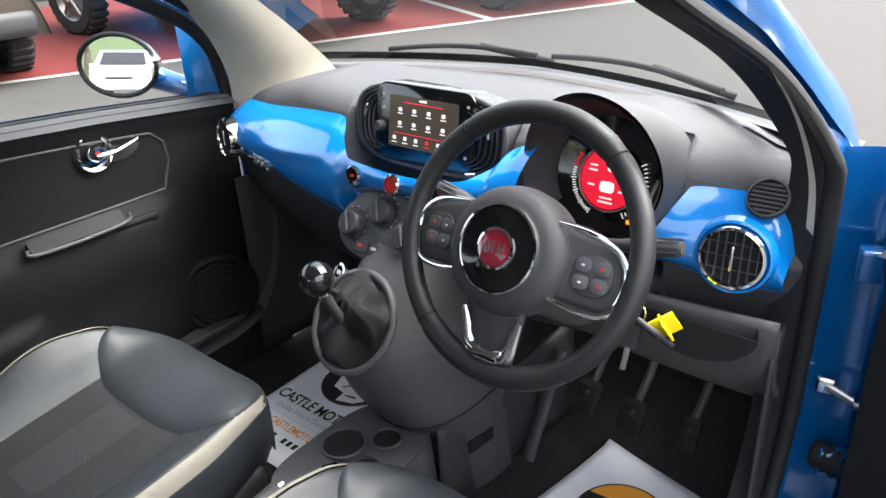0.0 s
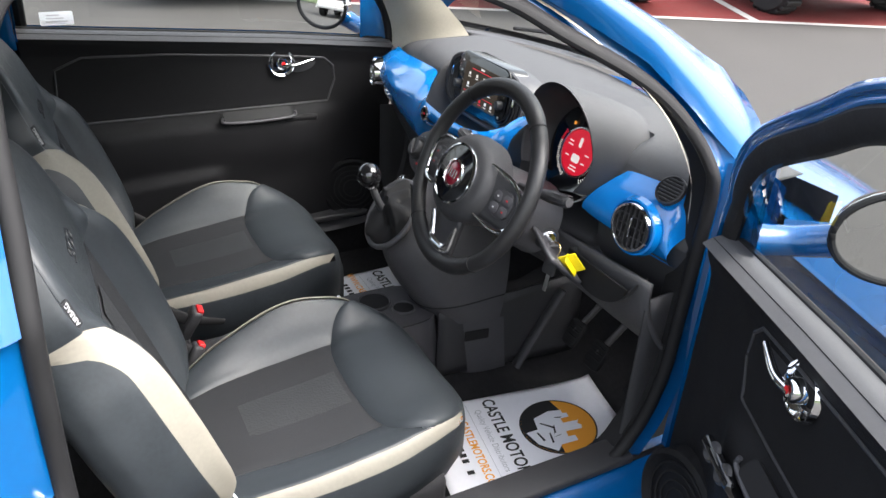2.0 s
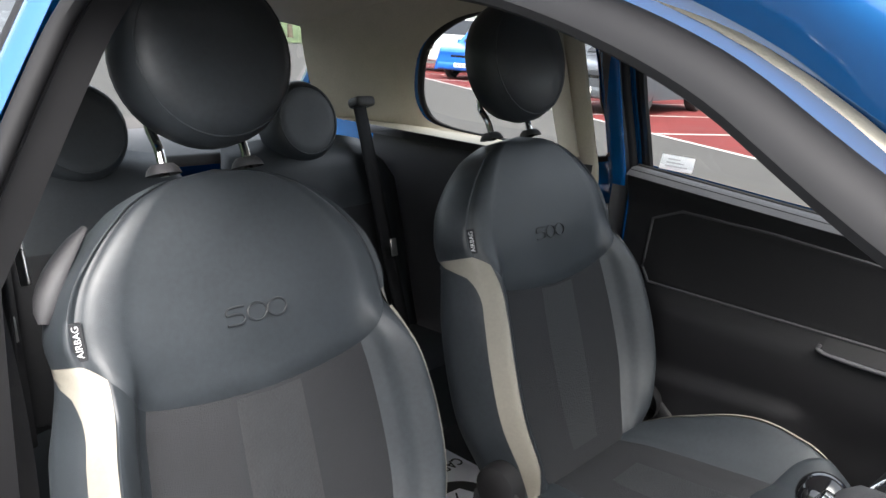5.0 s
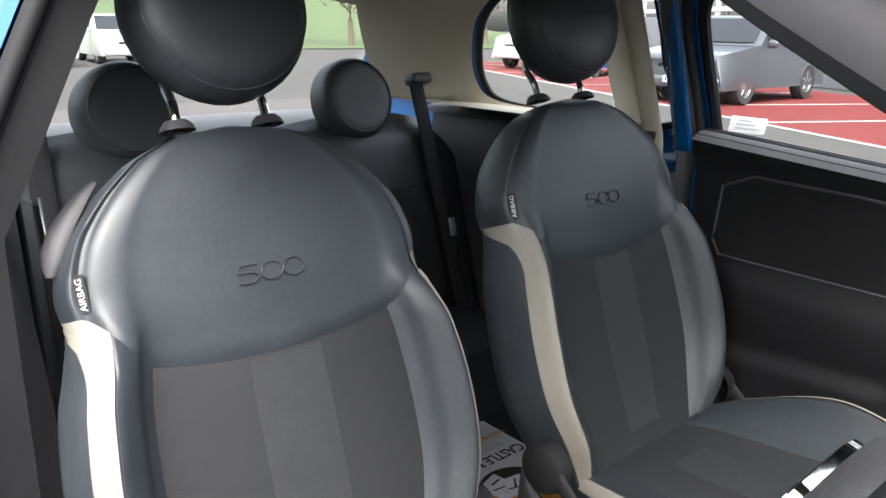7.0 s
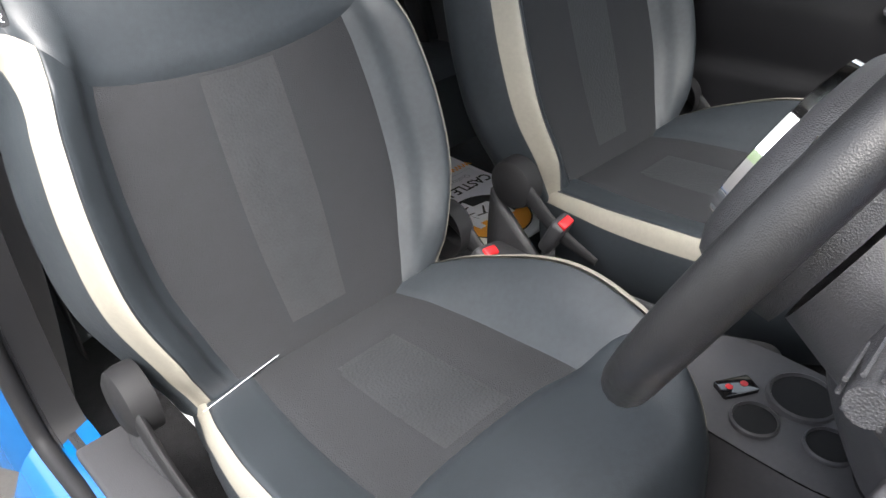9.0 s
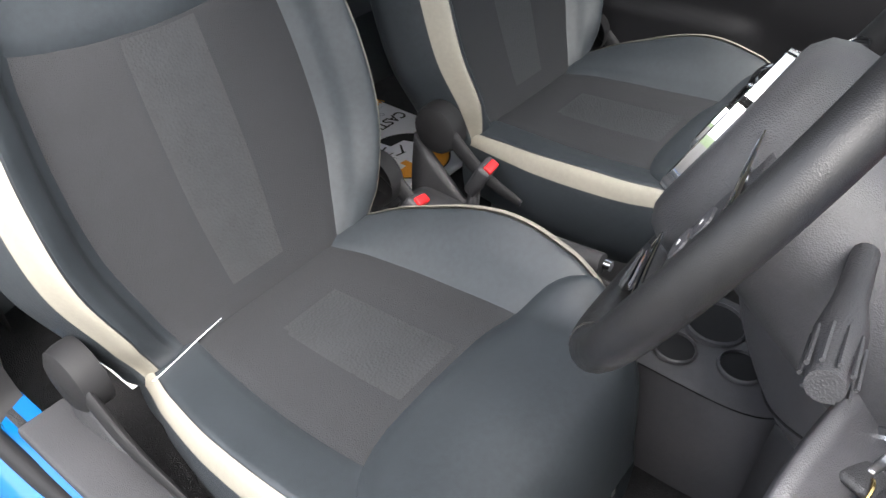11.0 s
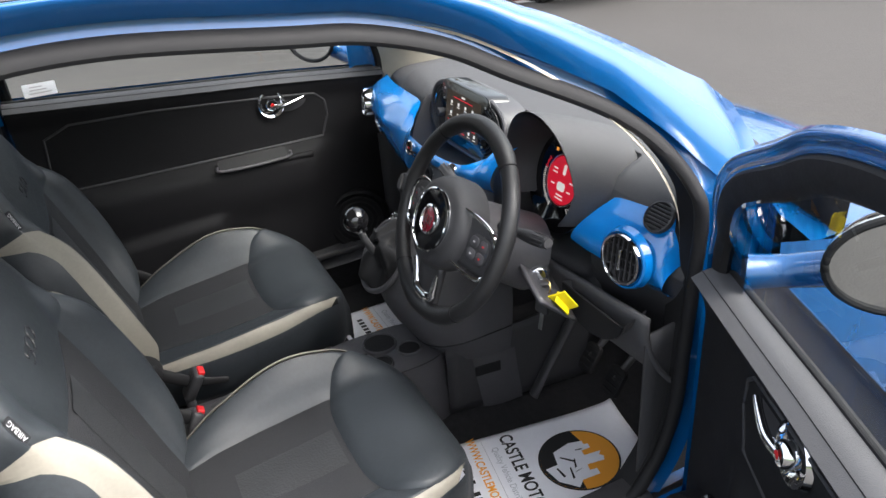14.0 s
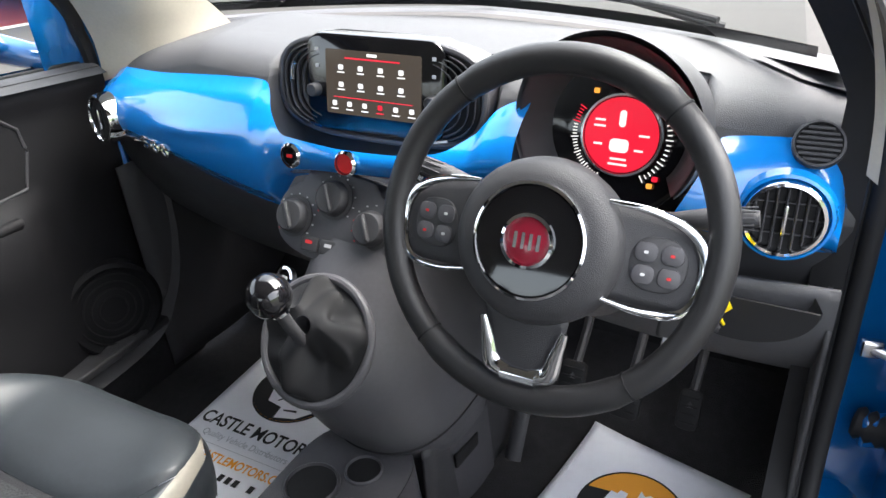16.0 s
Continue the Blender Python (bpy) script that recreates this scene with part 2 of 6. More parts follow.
def rounded(w, h, r, n=6, cx=0.0, cy=0.0):
    """The outline of a rounded rectangle."""
    out = []
    for qx, qy, a0 in ((1, 1, 0), (-1, 1, 90), (-1, -1, 180), (1, -1, 270)):
        for k in range(n + 1):
            a = radians(a0 + 90 * k / n)
            out.append((cx + qx * (w / 2 - r) + r * math.cos(a), cy + qy * (h / 2 - r) + r * math.sin(a)))
    return out


def oval(rx, ry, n=32, cx=0.0, cy=0.0):
    return [(cx + rx * math.cos(k * math.tau / n), cy + ry * math.sin(k * math.tau / n)) for k in range(n)]


def facing(at, normal, up=(0, 0, 1)):
    """A pose at a place, its z along normal and its y as near up as can be."""
    z = Vector(normal).normalized()
    x = Vector(up).cross(z).normalized()
    y = z.cross(x)
    return Matrix.Translation(at) @ Matrix((x, y, z)).transposed().to_4x4()


def lettering(name, text, size, m, mat, parent, label="", depth=0.0, align="LEFT", space=1.0, squash=1.0):
    cu = bpy.data.curves.new(name, "FONT")
    cu.body, cu.size, cu.extrude, cu.align_x, cu.align_y, cu.space_character = text, size, depth, align, "CENTER", space
    ob = new("t", cu)
    me = bpy.data.meshes.new_from_object(ob.evaluated_get(bpy.context.evaluated_depsgraph_get()))
    bpy.data.objects.remove(ob)
    bm = bmesh.new()
    bm.from_mesh(me)
    bpy.data.meshes.remove(me)
    bm.transform(m @ Matrix.Diagonal((squash, 1, 1, 1)))
    return part(name, bm, mat, parent, label)


# ---- seats ----
FIVE = [(0.011, 0.009), (0.0, 0.0095), (-0.009, 0.008), (-0.0105, 0.002), (0.0, 0.002), (0.009, 0.0), (0.0105, -0.005), (0.004, -0.0088), (-0.011, -0.008)]
BACK_FOOT, BACK_TOP = Vector((0, -0.50, 0.45)), Vector((0, -0.735, 1.115))
BACK_UP = (BACK_TOP - BACK_FOOT).normalized()
BACK_OUT = Vector((0, BACK_UP.z, -BACK_UP.y))
BACK_LONG = (BACK_TOP - BACK_FOOT).length
HALF = [(0, 0.195), (0.1, 0.222), (0.25, 0.258), (0.4, 0.264), (0.54, 0.254), (0.63, 0.237), (0.675, 0.231), (0.74, 0.234), (0.82, 0.216), (0.89, 0.178), (0.95, 0.130), (0.985, 0.075), (1.0, 0.0)]
SWELL = [(0, 0.1), (0.12, 0.8), (0.3, 1.0), (0.48, 1.0), (0.56, 0.9), (0.62, 0.65), (0.67, 0.3), (0.72, 0.08), (1.0, 0.0)]


def back_point(s, h):
    """A place on the backrest: s runs from the middle of the front (0) round the side to the middle of the back (9), h from foot to top."""
    w, b = max(0.0, smooth_table(HALF, min(max(h, 0), 1))), smooth_table(SWELL, h)
    thin = math.sqrt(max(0.0, 1 - max(0.0, (h - 0.80) / 0.2) ** 2)) if h > 0.8 else 1.0
    k = w / 0.25
    g = -0.008 + 0.010 * (1 - b)
    pts = [(0, g), (0.09 * k, g), (0.176 * k, g + 0.003 * b), (0.205 * k, 0.03 * b + 0.002), (0.234 * k, 0.056 * b - 0.004), (0.250 * k, 0.036 * b - 0.014),
           (0.262 * k, -0.012 - 0.008 * b), (0.266 * k, -0.072), (0.22 * k, -0.112), (0, -0.118)]
    p = spline([(x, n, 0) for x, n in pts], s / 9)
    n = -0.05 + (p.y + 0.05) * (0.35 + 0.65 * thin)
    bow = -0.012 * (h - 0.5) ** 2
    return BACK_FOOT + BACK_UP * (h * BACK_LONG) + BACK_OUT * (n + bow) + Vector((p.x, 0, 0))


def seam_height(s):
    """How high the seam under the shoulder panel runs, from the middle of the front outwards."""
    return smooth_table([(0, 0.560), (1, 0.568), (2, 0.590), (3, 0.625), (4, 0.665), (5, 0.690), (6, 0.694), (9, 0.69)], s)


def back_patch(s0, s1, low, high, nu, nv, inset=0.0, lift=0.0):
    """A panel of the cover between two lines; its rim is drawn in so that a seam shows."""
    def fn(u, v):
        s = s0 + (s1 - s0) * u
        a, sign = abs(s), 1 if s >= 0 else -1
        h = low(a) + (high(a) - low(a)) * v
        p = back_point(a, h)
        q = min(u, 1 - u, v, 1 - v)
        p = p + BACK_OUT * (lift - inset * max(0.0, 1 - q * max(nu, nv) / 1.5)) if a < 5 else p
        p.x *= sign
        return p
    return grid(fn, nu, nv)


CUSH_HALF = [(-0.52, 0.205), (-0.45, 0.225), (-0.35, 0.242), (-0.22, 0.246), (-0.12, 0.230), (-0.06, 0.204), (-0.02, 0.165), (0.01, 0.11)]
CUSH_TOP = [(-0.54, 0.465), (-0.45, 0.478), (-0.30, 0.491), (-0.19, 0.505), (-0.10, 0.518), (-0.04, 0.508), (-0.005, 0.475), (0.015, 0.42)]
CUSH_SWELL = [(-0.54, 0.15), (-0.42, 0.6), (-0.28, 1.0), (-0.16, 0.75), (-0.08, 0.25), (-0.02, 0.0), (0.02, 0.0)]


def cushion_point(s, y, tall=1.0):
    w, z, b = smooth_table(CUSH_HALF, y), smooth_table(CUSH_TOP, y), smooth_table(CUSH_SWELL, y) * tall
    k = w / 0.246
    pts = [(0, z), (0.09 * k, z), (0.148 * k, z + 0.002), (0.190 * k, z + 0.026 * b), (0.226 * k, z + 0.044 * b - 0.003), (0.241 * k, z + 0.036 * b - 0.012),
           (0.247 * k, z + 0.0 * b - 0.034), (0.243 * k, z - 0.085), (0.228 * k, z - 0.13), (0.2 * k, 0.33)]
    p = spline([(x, n, 0) for x, n in pts], s / 9)
    return Vector((p.x, y, p.y))


def cushion_patch(s0, s1, rear, front, nu, nv, lift=0.0, inset=0.0):
    def fn(u, v):
        s = s0 + (s1 - s0) * u
        a, sign = abs(s), 1 if s >= 0 else -1
        y = rear(a) + (front(a) - rear(a)) * v
        p = cushion_point(a, y, 0.55 if sign > 0 else 2.1)
        q = min(u, 1 - u, v, 1 - v)
        p.z += lift * min(1.0, math.sqrt(max(0, q) * 5)) - inset * max(0.0, 1 - q * max(nu, nv) / 1.5)
        p.x *= sign
        return p
    return grid(fn, nu, nv)


def pad_rear(s):
    """The curved seam behind the front pad of the cushion."""
    return smooth_table([(0, -0.212), (1, -0.209), (2, -0.195), (3, -0.168), (4, -0.122), (5, -0.075), (6, -0.06)], s)


def hook(v):
    """Inner edge of the cream stripe, which turns back round the side under the shoulder seam."""
    return 5.25 + 2.5 * max(0.0, (v - 0.80) / 0.20) ** 2.2


def band(a, s0, s1, nu, nv):
    """A strip of the backrest's side, its edges given along its height."""
    def fn(u, v):
        s = s0(v) + (s1(v) - s0(v)) * u
        p = back_point(s, seam_height(s) * v)
        p.x *= a
        return p
    return grid(fn, nu, nv)


def make_seat():
    seat = thing("bucket_seat", (0, -0.3, 0.2), "black leather front seat with cream stripes and grey cloth middle", "seat", "front seats")
    zero, one = (lambda s: 0.0), (lambda s: 1.0)
    part("shoulder_panel", join(back_patch(-5, 5, seam_height, one, 40, 22, inset=0.004), back_patch(5, 9, seam_height, one, 14, 22), back_patch(-9, -5, seam_height, one, 14, 22)), LEATHER, seat, "smooth black leather upper back", smooth=60)
    part("back_insert", back_patch(-2, 2, zero, seam_height, 24, 26, inset=0.004), FABRIC, seat, "dark grey cloth middle of the back", smooth=60)
    part("back_patch", back_patch(-0.62, 0.62, lambda s: 0.08, lambda s: seam_height(s) - 0.006, 8, 30, lift=0.0012), PATCH, seat, "lighter dotted stripe", smooth=60)
    for a in (1, -1):
        lip = 4.0 if a > 0 else 4.3
        part("back_bolster", back_patch(2 * a, lip * a, zero, seam_height, 16, 26, inset=0.004), LEATHER, seat, smooth=60)
        part("back_stripe", band(a, lambda h: lip, hook, 10, 40), CREAM, seat, "cream leather stripe", smooth=60)
        part("back_side", band(a, hook, lambda h: 9.0, 18, 40), LEATHER, seat, smooth=60)
    part("back_piping", tube([Vector((-back_point(4.55, 0.05 + 0.60 * k / 30).x, *back_point(4.55, 0.05 + 0.60 * k / 30).yz)) for k in range(31)], 0.0042, 8), CREAM, seat, "cream edge piping")
    # cushion
    rear = lambda s: -0.53
    part("cushion_insert", cushion_patch(-2, 2, rear, pad_rear, 22, 20, inset=0.004), FABRIC, seat, "dark grey cloth middle of the cushion", smooth=60)
    part("cushion_patch", cushion_patch(-0.62, 0.62, lambda s: -0.43, lambda s: pad_rear(s) - 0.012, 8, 14, lift=0.0012), PATCH, seat, smooth=60)
    part("front_pad", cushion_patch(-4.4, 4.4, pad_rear, lambda s: 0.014, 34, 16, lift=0.012, inset=0.003), LEATHER, seat, "padded black leather front roll", smooth=60)
    for a in (1, -1):
        lip = 4.15 if a > 0 else 3.95
        part("cushion_bolster", cushion_patch(2 * a, lip * a, rear, pad_rear, 14, 22, inset=0.004), LEATHER, seat, smooth=60)
        part("cushion_stripe", cushion_patch(lip * a, 5.5 * a, rear, lambda s: -0.020 - 0.03 * (s - lip), 10, 30), CREAM, seat, "cream leather stripe", smooth=60)
        part("cushion_side", join(cushion_patch(5.5 * a, 9 * a, rear, lambda s: -0.03, 14, 20), cushion_patch(4.4 * a, 9 * a, lambda s: -0.035, lambda s: 0.014, 12, 4)), LEATHER, seat, smooth=60)
        part("hinge_cover", lathe([(0, 0.018), (0.035, 0.017), (0.043, 0.012), (0.046, 0), (0.046, -0.02)], facing((a * 0.268, -0.54, 0.505), (a, 0, 0)), 28), RUBBER, seat, "round black recliner cover")
        part("recliner_arm", tube([(a * 0.270, -0.555, 0.525), (a * 0.274, -0.51, 0.505), (a * 0.273, -0.44, 0.455), (a * 0.268, -0.36, 0.425)], [0.012, 0.017, 0.015, 0.008], 12, steps=14, flat=0.45, up=(a, 0, 0)), RUBBER, seat, "black recliner arm cover")
        part("side_skirt", grid(lambda u, v: Vector((a * (0.262 + 0.008 * math.sin(v * 3.1)), -0.60 + 0.56 * u, 0.25 + (0.415 - 0.09 * u - 0.25 - 0.03 * (1 - u) + (0.085 * max(0, 1 - u * 5))) * v)), 20, 8), PLASTIC, seat, "black plastic seat skirt", solid=0.012)
    part("frame", rbox((0.42, 0.40, 0.12), pose(0, -0.27, 0.32), 0.03), PLASTIC, seat)
    # embossed numerals
    m = facing(back_point(0, 0.712) + BACK_OUT * 0.0015, BACK_OUT, BACK_UP)
    for k, x in enumerate((-0.034, 0.0, 0.032)):
        if k:
            part("numeral", tube([m @ Vector((x + 0.015 * math.cos(q * math.tau / 20), 0.012 * math.sin(q * math.tau / 20), 0)) for q in range(20)], 0.0016, 6, closed=True), EMBOSS, seat, "embossed numeral")
        else:
            part("numeral", tube([m @ Vector((x + 1.25 * p, 1.3 * q, 0)) for p, q in FIVE], 0.0016, 6, steps=24), EMBOSS, seat, "embossed numeral")
    # headrest
    c = Vector((0, -0.787, 1.252))
    m = facing(c, BACK_OUT * 0.75 + Vector((0, 0.3, 0.0)))
    part("headrest", lathe([(0, 0.046), (0.055, 0.048), (0.096, 0.044), (0.114, 0.033), (0.125, 0.011), (0.127, -0.012), (0.118, -0.040), (0.088, -0.06), (0, -0.068)], m, 40, 1.0, 0.97), LEATHER, seat, "round black leather headrest", smooth=60)
    part("headrest_seam", tube([m @ Vector((0.113 * math.cos(q * math.tau / 40), 0.110 * math.sin(q * math.tau / 40), 0.0335)) for q in range(40)], 0.0016, 6, closed=True), LEATHER, seat)
    for a in (1, -1):
        x = 0.065 * a
        part("headrest_post", tube([(x, -0.784, 1.095), (x, -0.80, 1.13), (x, -0.826, 1.16), (x, -0.826, 1.215)], 0.0065, 10, steps=12), CHROME, seat, "chrome headrest post")
        part("post_guide", lathe([(0, 0.014), (0.015, 0.014), (0.021, 0.008), (0.024, 0)], facing((x, -0.787, 1.097), BACK_UP), 20), PLASTIC, seat)
    tg = facing(back_point(4.7, 0.735) + Vector((0.002, 0.003, 0)), Vector((0.62, 0.75, 0.2)), BACK_UP)
    tag = part("airbag_tag", plate(rounded(0.014, 0.046, 0.002), 0.0015, tg), FABRIC, seat, "black woven tag")
    lettering("tag_lettering", "AIRBAG", 0.011, tg @ pose(0, 0, 0.0006, 0, 0, 90), MARK, tag, align="CENTER")
    return seat


driver_seat = make_seat()
driver_seat.location = (0.372, -0.3, 0.2)
driver_seat.matrix_basis = Matrix.Translation((0.372, -0.3, 0.2))
copy_thing(driver_seat, Matrix.Translation((-0.333, -0.31, 0.206)))


tilt = part("tilt_lever", tube([back_point(6.4, 0.755 + 0.15 * k / 8) + Vector((0.372 + 0.004, -0.018, 0.006)) for k in range(9)], [0.006, 0.013, 0.016, 0.017, 0.017, 0.016, 0.014, 0.011, 0.005], 12, flat=0.6), PLASTIC, driver_seat, "black plastic seat tilt lever")


# ---- car body ----
APERTURE = [(-0.71, 0.42), (-0.712, 0.74), (-0.708, 0.93), (-0.702, 1.08), (-0.70, 1.21), (-0.69, 1.29), (-0.655, 1.335), (-0.59, 1.353), (-0.45, 1.355), (-0.24, 1.332), (-0.13, 1.318),
            (-0.02, 1.285), (0.07, 1.238), (0.24, 1.148), (0.33, 1.06), (0.365, 0.97), (0.362, 0.85), (0.355, 0.70), (0.345, 0.55), (0.30, 0.43), (0.20, 0.37), (-0.2, 0.36), (-0.62, 0.365)]


def side_x(y, z):
    """How far out the door opening's rim stands."""
    return 0.722 - 0.05 * (y + 0.75) / 1.1 - 0.48 * max(0.0, z - 1.0) - 0.02 * max(0, 0.6 - z)


def rim(t, grow=0.0):
    """A place along the door opening's rim, grown outwards in the plane of the side."""
    pts = APERTURE + APERTURE[:1]
    n = len(pts) - 1
    k = int(t * n) % n
    f = t * n - int(t * n)
    q = [Vector(APERTURE[(k + d) % n]) for d in (-1, 0, 1, 2)]
    p = 0.5 * (2 * q[1] + (q[2] - q[0]) * f + (2 * q[0] - 5 * q[1] + 4 * q[2] - q[3]) * f * f + (3 * q[1] - q[0] - 3 * q[2] + q[3]) * f**3)
    d = 0.5 * ((q[2] - q[0]) + 2 * (2 * q[0] - 5 * q[1] + 4 * q[2] - q[3]) * f + 3 * (3 * q[1] - q[0] - 3 * q[2] + q[3]) * f * f)
    nrm = Vector((-d.y, d.x)).normalized()
    return p + nrm * grow


def rim3(t, grow=0.0, out=0.0):
    p = rim(t, grow)
    return Vector((side_x(p.x, p.y) + out, p.x, p.y))


body = thing("hatchback", (0, -0.2, 0.0), "bright blue metallic small hatchback with its driver's door open", "car")
N = 160
for a in (1, -1):
    f = lambda v: Vector((a * v.x, v.y, v.z))
    part("door_seal", grid(lambda u, v: f(rim3(u, 0.014 - 0.0135 * math.cos(v * math.tau), 0.006 + 0.013 * math.sin(v * math.tau))), N, 12, True, True), RUBBER, body, "black rubber door seal")
    # flange and jamb: from the seal out and back to the outer skin
    part("door_jamb", grid(lambda u, v: f(rim3(u, 0.02 + 0.045 * v, -0.004 + 0.022 * v * v)), N, 6, True), BLUE, body, "painted door jamb")
    inner = grid(lambda u, v: f(rim3(u, 0.012 + 0.03 * v, -0.01 - 0.028 * v)), N, 3, True)
    part("pillar_trim", inner, PLASTIC, body, "black inner pillar trim")
    if a > 0:
        part("inner_flange", grid(lambda u, v: rim3(u, 0.014, -0.004 - 0.050 * v), N, 4, True), RUBBER, body, "black trim inside the door opening")


# side skin with holes is laid as bands round the opening
def skin_x(y, z):
    base = side_x(y, z) + 0.022
    bulge = 0.05 * max(0.0, 1 - ((z - 0.72) / 0.34) ** 2) if z < 1.06 else 0.0
    rear = max(0.0, min(1.0, (-0.72 - y) / 0.25))
    return base + bulge * rear + 0.03 * rear * (1 if z < 1.0 else max(0, 1 - (z - 1.0) / 0.1))
RAIL_LOW = [(-0.86, 1.385), (-0.60, 1.398), (-0.45, 1.398), (-0.24, 1.377), (-0.13, 1.362), (-0.02, 1.33), (0.07, 1.286), (0.24, 1.197), (0.33, 1.118), (0.40, 1.045), (0.46, 0.99), (0.52, 0.95)]
RAIL_TOP = [(-0.86, 1.44), (-0.32, 1.428), (-0.15, 1.407), (-0.03, 1.375), (0.08, 1.336), (0.27, 1.252), (0.45, 1.155), (0.54, 1.085), (0.66, 1.02)]


def mirror_x(a):
    return lambda v: Vector((a * v.x, v.y, v.z))


def roof_z(x, y):
    return smooth_table([(-1.75, 1.30), (-1.3, 1.42), (-0.86, 1.44), (-0.32, 1.428), (-0.15, 1.407), (-0.03, 1.375), (0.08, 1.336)], y) + 0.045 * (1 - (x / 0.54) ** 2)


for a in (1, -1):
    f = mirror_x(a)

    def rail(u, v):
        y = -0.86 + 1.38 * u
        zl, zt = smooth_table(RAIL_LOW, y), smooth_table(RAIL_TOP, y)
        lo, hi = Vector((side_x(y, zl) + 0.018, y, zl)), Vector((0.54 + 0.05 * max(0, y - 0.3), y + 0.03 * v, zt))
        p = lo.lerp(hi, v)
        return f(p + Vector((0.026, 0, 0.016)) * math.sin(v * math.pi))

    part("roof_rail", grid(rail, 60, 10), BLUE, body, "blue painted roof rail and windscreen pillar", smooth=60)

    def quarter(u, v):
        y, z = -0.728 - 1.45 * u, 0.28 + 0.735 * v
        lip = max(0.0, 1 - u / 0.03)
        x = side_x(-0.73, z) + 0.022 + 0.052 * math.sin(min(1, u / 0.10) * math.pi / 2) * (1 - 0.55 * max(0, (z - 0.78) / 0.24) ** 2) - 0.05 * max(0, u - 0.4) ** 2 - 0.02 * lip
        crease = 0.010 * math.exp(-((z - 0.80) / 0.02) ** 2) * min(1, u / 0.15)
        return f(Vector((x + crease, y, z)))

    part("rear_quarter", grid(quarter, 40, 40), BLUE, body, "blue painted rear quarter panel", smooth=60)
    part("middle_pillar", grid(lambda u, v: f(Vector((side_x(-0.75, 1.0 + 0.43 * v) + 0.02 + 0.014 * math.sin(u * math.pi), -0.728 - 0.062 * u + 0.03 * v * v, 1.0 + 0.43 * v))), 8, 16), BLUE, body, "blue painted middle pillar", smooth=60)
    # rear side window
    W = [(-0.80, 1.035), (-0.795, 1.18), (-0.775, 1.33), (-0.80, 1.372), (-0.95, 1.375), (-1.15, 1.345), (-1.30, 1.27), (-1.37, 1.17), (-1.385, 1.09), (-1.33, 1.045), (-1.1, 1.032)]

    def win(t, grow=0.0, out=0.0):
        n = len(W)
        k, q = int(t * n) % n, t * n - int(t * n)
        p = [Vector(W[(k + d) % n]) for d in (-1, 0, 1, 2)]
        c = 0.5 * (2 * p[1] + (p[2] - p[0]) * q + (2 * p[0] - 5 * p[1] + 4 * p[2] - p[3]) * q * q + (3 * p[1] - p[0] - 3 * p[2] + p[3]) * q**3)
        mid = Vector((-1.05, 1.2))
        c = c + (c - mid).normalized() * grow
        return f(Vector((side_x(-0.75, c.y) + 0.022 - 0.03 * max(0, -0.8 - c.x) + out, c.x, c.y)))

    part("rear_side_window", grid(lambda u, v: (win(u) * v + f(Vector((side_x(-0.75, 1.2) + 0.015, -1.05, 1.2))) * (1 - v)), 48, 6, True), TINTED if a > 0 else WINDSCREEN, body, "fixed rear side window", smooth=80).visible_shadow = False
    part("window_seal", grid(lambda u, v: win(u, 0.008 + 0.012 * math.cos(v * math.tau), 0.004 + 0.008 * math.sin(v * math.tau)), 48, 8, True, True), RUBBER, body)
    part("window_strip", rbox((0.012, 0.56, 0.016), pose(a * (side_x(-0.75, 1.02) + 0.034), -1.09, 1.008), 0.004), SATIN, body, "satin chrome waist strip")
    def surround(u, v):
        p = win(u, 0.014 + 0.12 * v, 0.0 - 0.012 * v)
        return Vector((p.x, min(p.y, -0.782), p.z))

    part("rear_side_panel", grid(surround, 48, 4, True), BLUE, body, smooth=80)
    if a < 0:
        part("pillar_strip", grid(lambda u, v: Vector((-0.668 + 0.48 * max(0, 0.30 * v - 0.02), -0.705 - 0.045 * u, 0.985 + 0.38 * v)), 3, 12), BLUE, body, "blue painted inner pillar strip", solid=0.004)

        def lining(u, v):
            p = win(u, -0.004 + 0.30 * v, -0.035 - 0.09 * v - 0.05 * v * v)
            return Vector((p.x, min(p.y, -0.835 + 0.02 * v), max(p.z, 1.035)))

        part("rear_pillar_trim", grid(lining, 48, 5, True), CREAM_TRIM, body, "ivory rear pillar trim", smooth=80)
    # hinge pillar behind the front wing
    part("hinge_pillar", grid(lambda u, v: f(Vector((0.675 + 0.125 * u, 0.405 + 0.03 * math.sin(u * 3) , 0.16 + 0.86 * v))), 10, 20), BLUE, body, "blue painted hinge pillar")
    part("front_wing", grid(lambda u, v: f(Vector((0.795 + 0.02 * math.sin(v * 3.0) - 0.12 * u * u, 0.43 + 0.95 * u, 0.30 + (0.66 - 0.24 * u) * v))), 16, 16), BLUE, body, "blue painted front wing", smooth=60)
    part("sill", grid(lambda u, v: f(Vector((0.66 + 0.145 * v, -0.73 + 1.16 * u, 0.365 - 0.02 * v - 0.16 * v ** 4))), 20, 10), BLUE, body, "blue painted door sill")
    part("inner_sill", rbox((0.035, 1.16, 0.16), pose(a * 0.680, -0.17, 0.282), 0.01), CARPET, body, "black carpeted inner sill")
    part("sill_cover", rbox((0.07, 0.95, 0.02), pose(a * 0.665, -0.17, 0.372), 0.006), PLASTIC, body, "black sill cover")

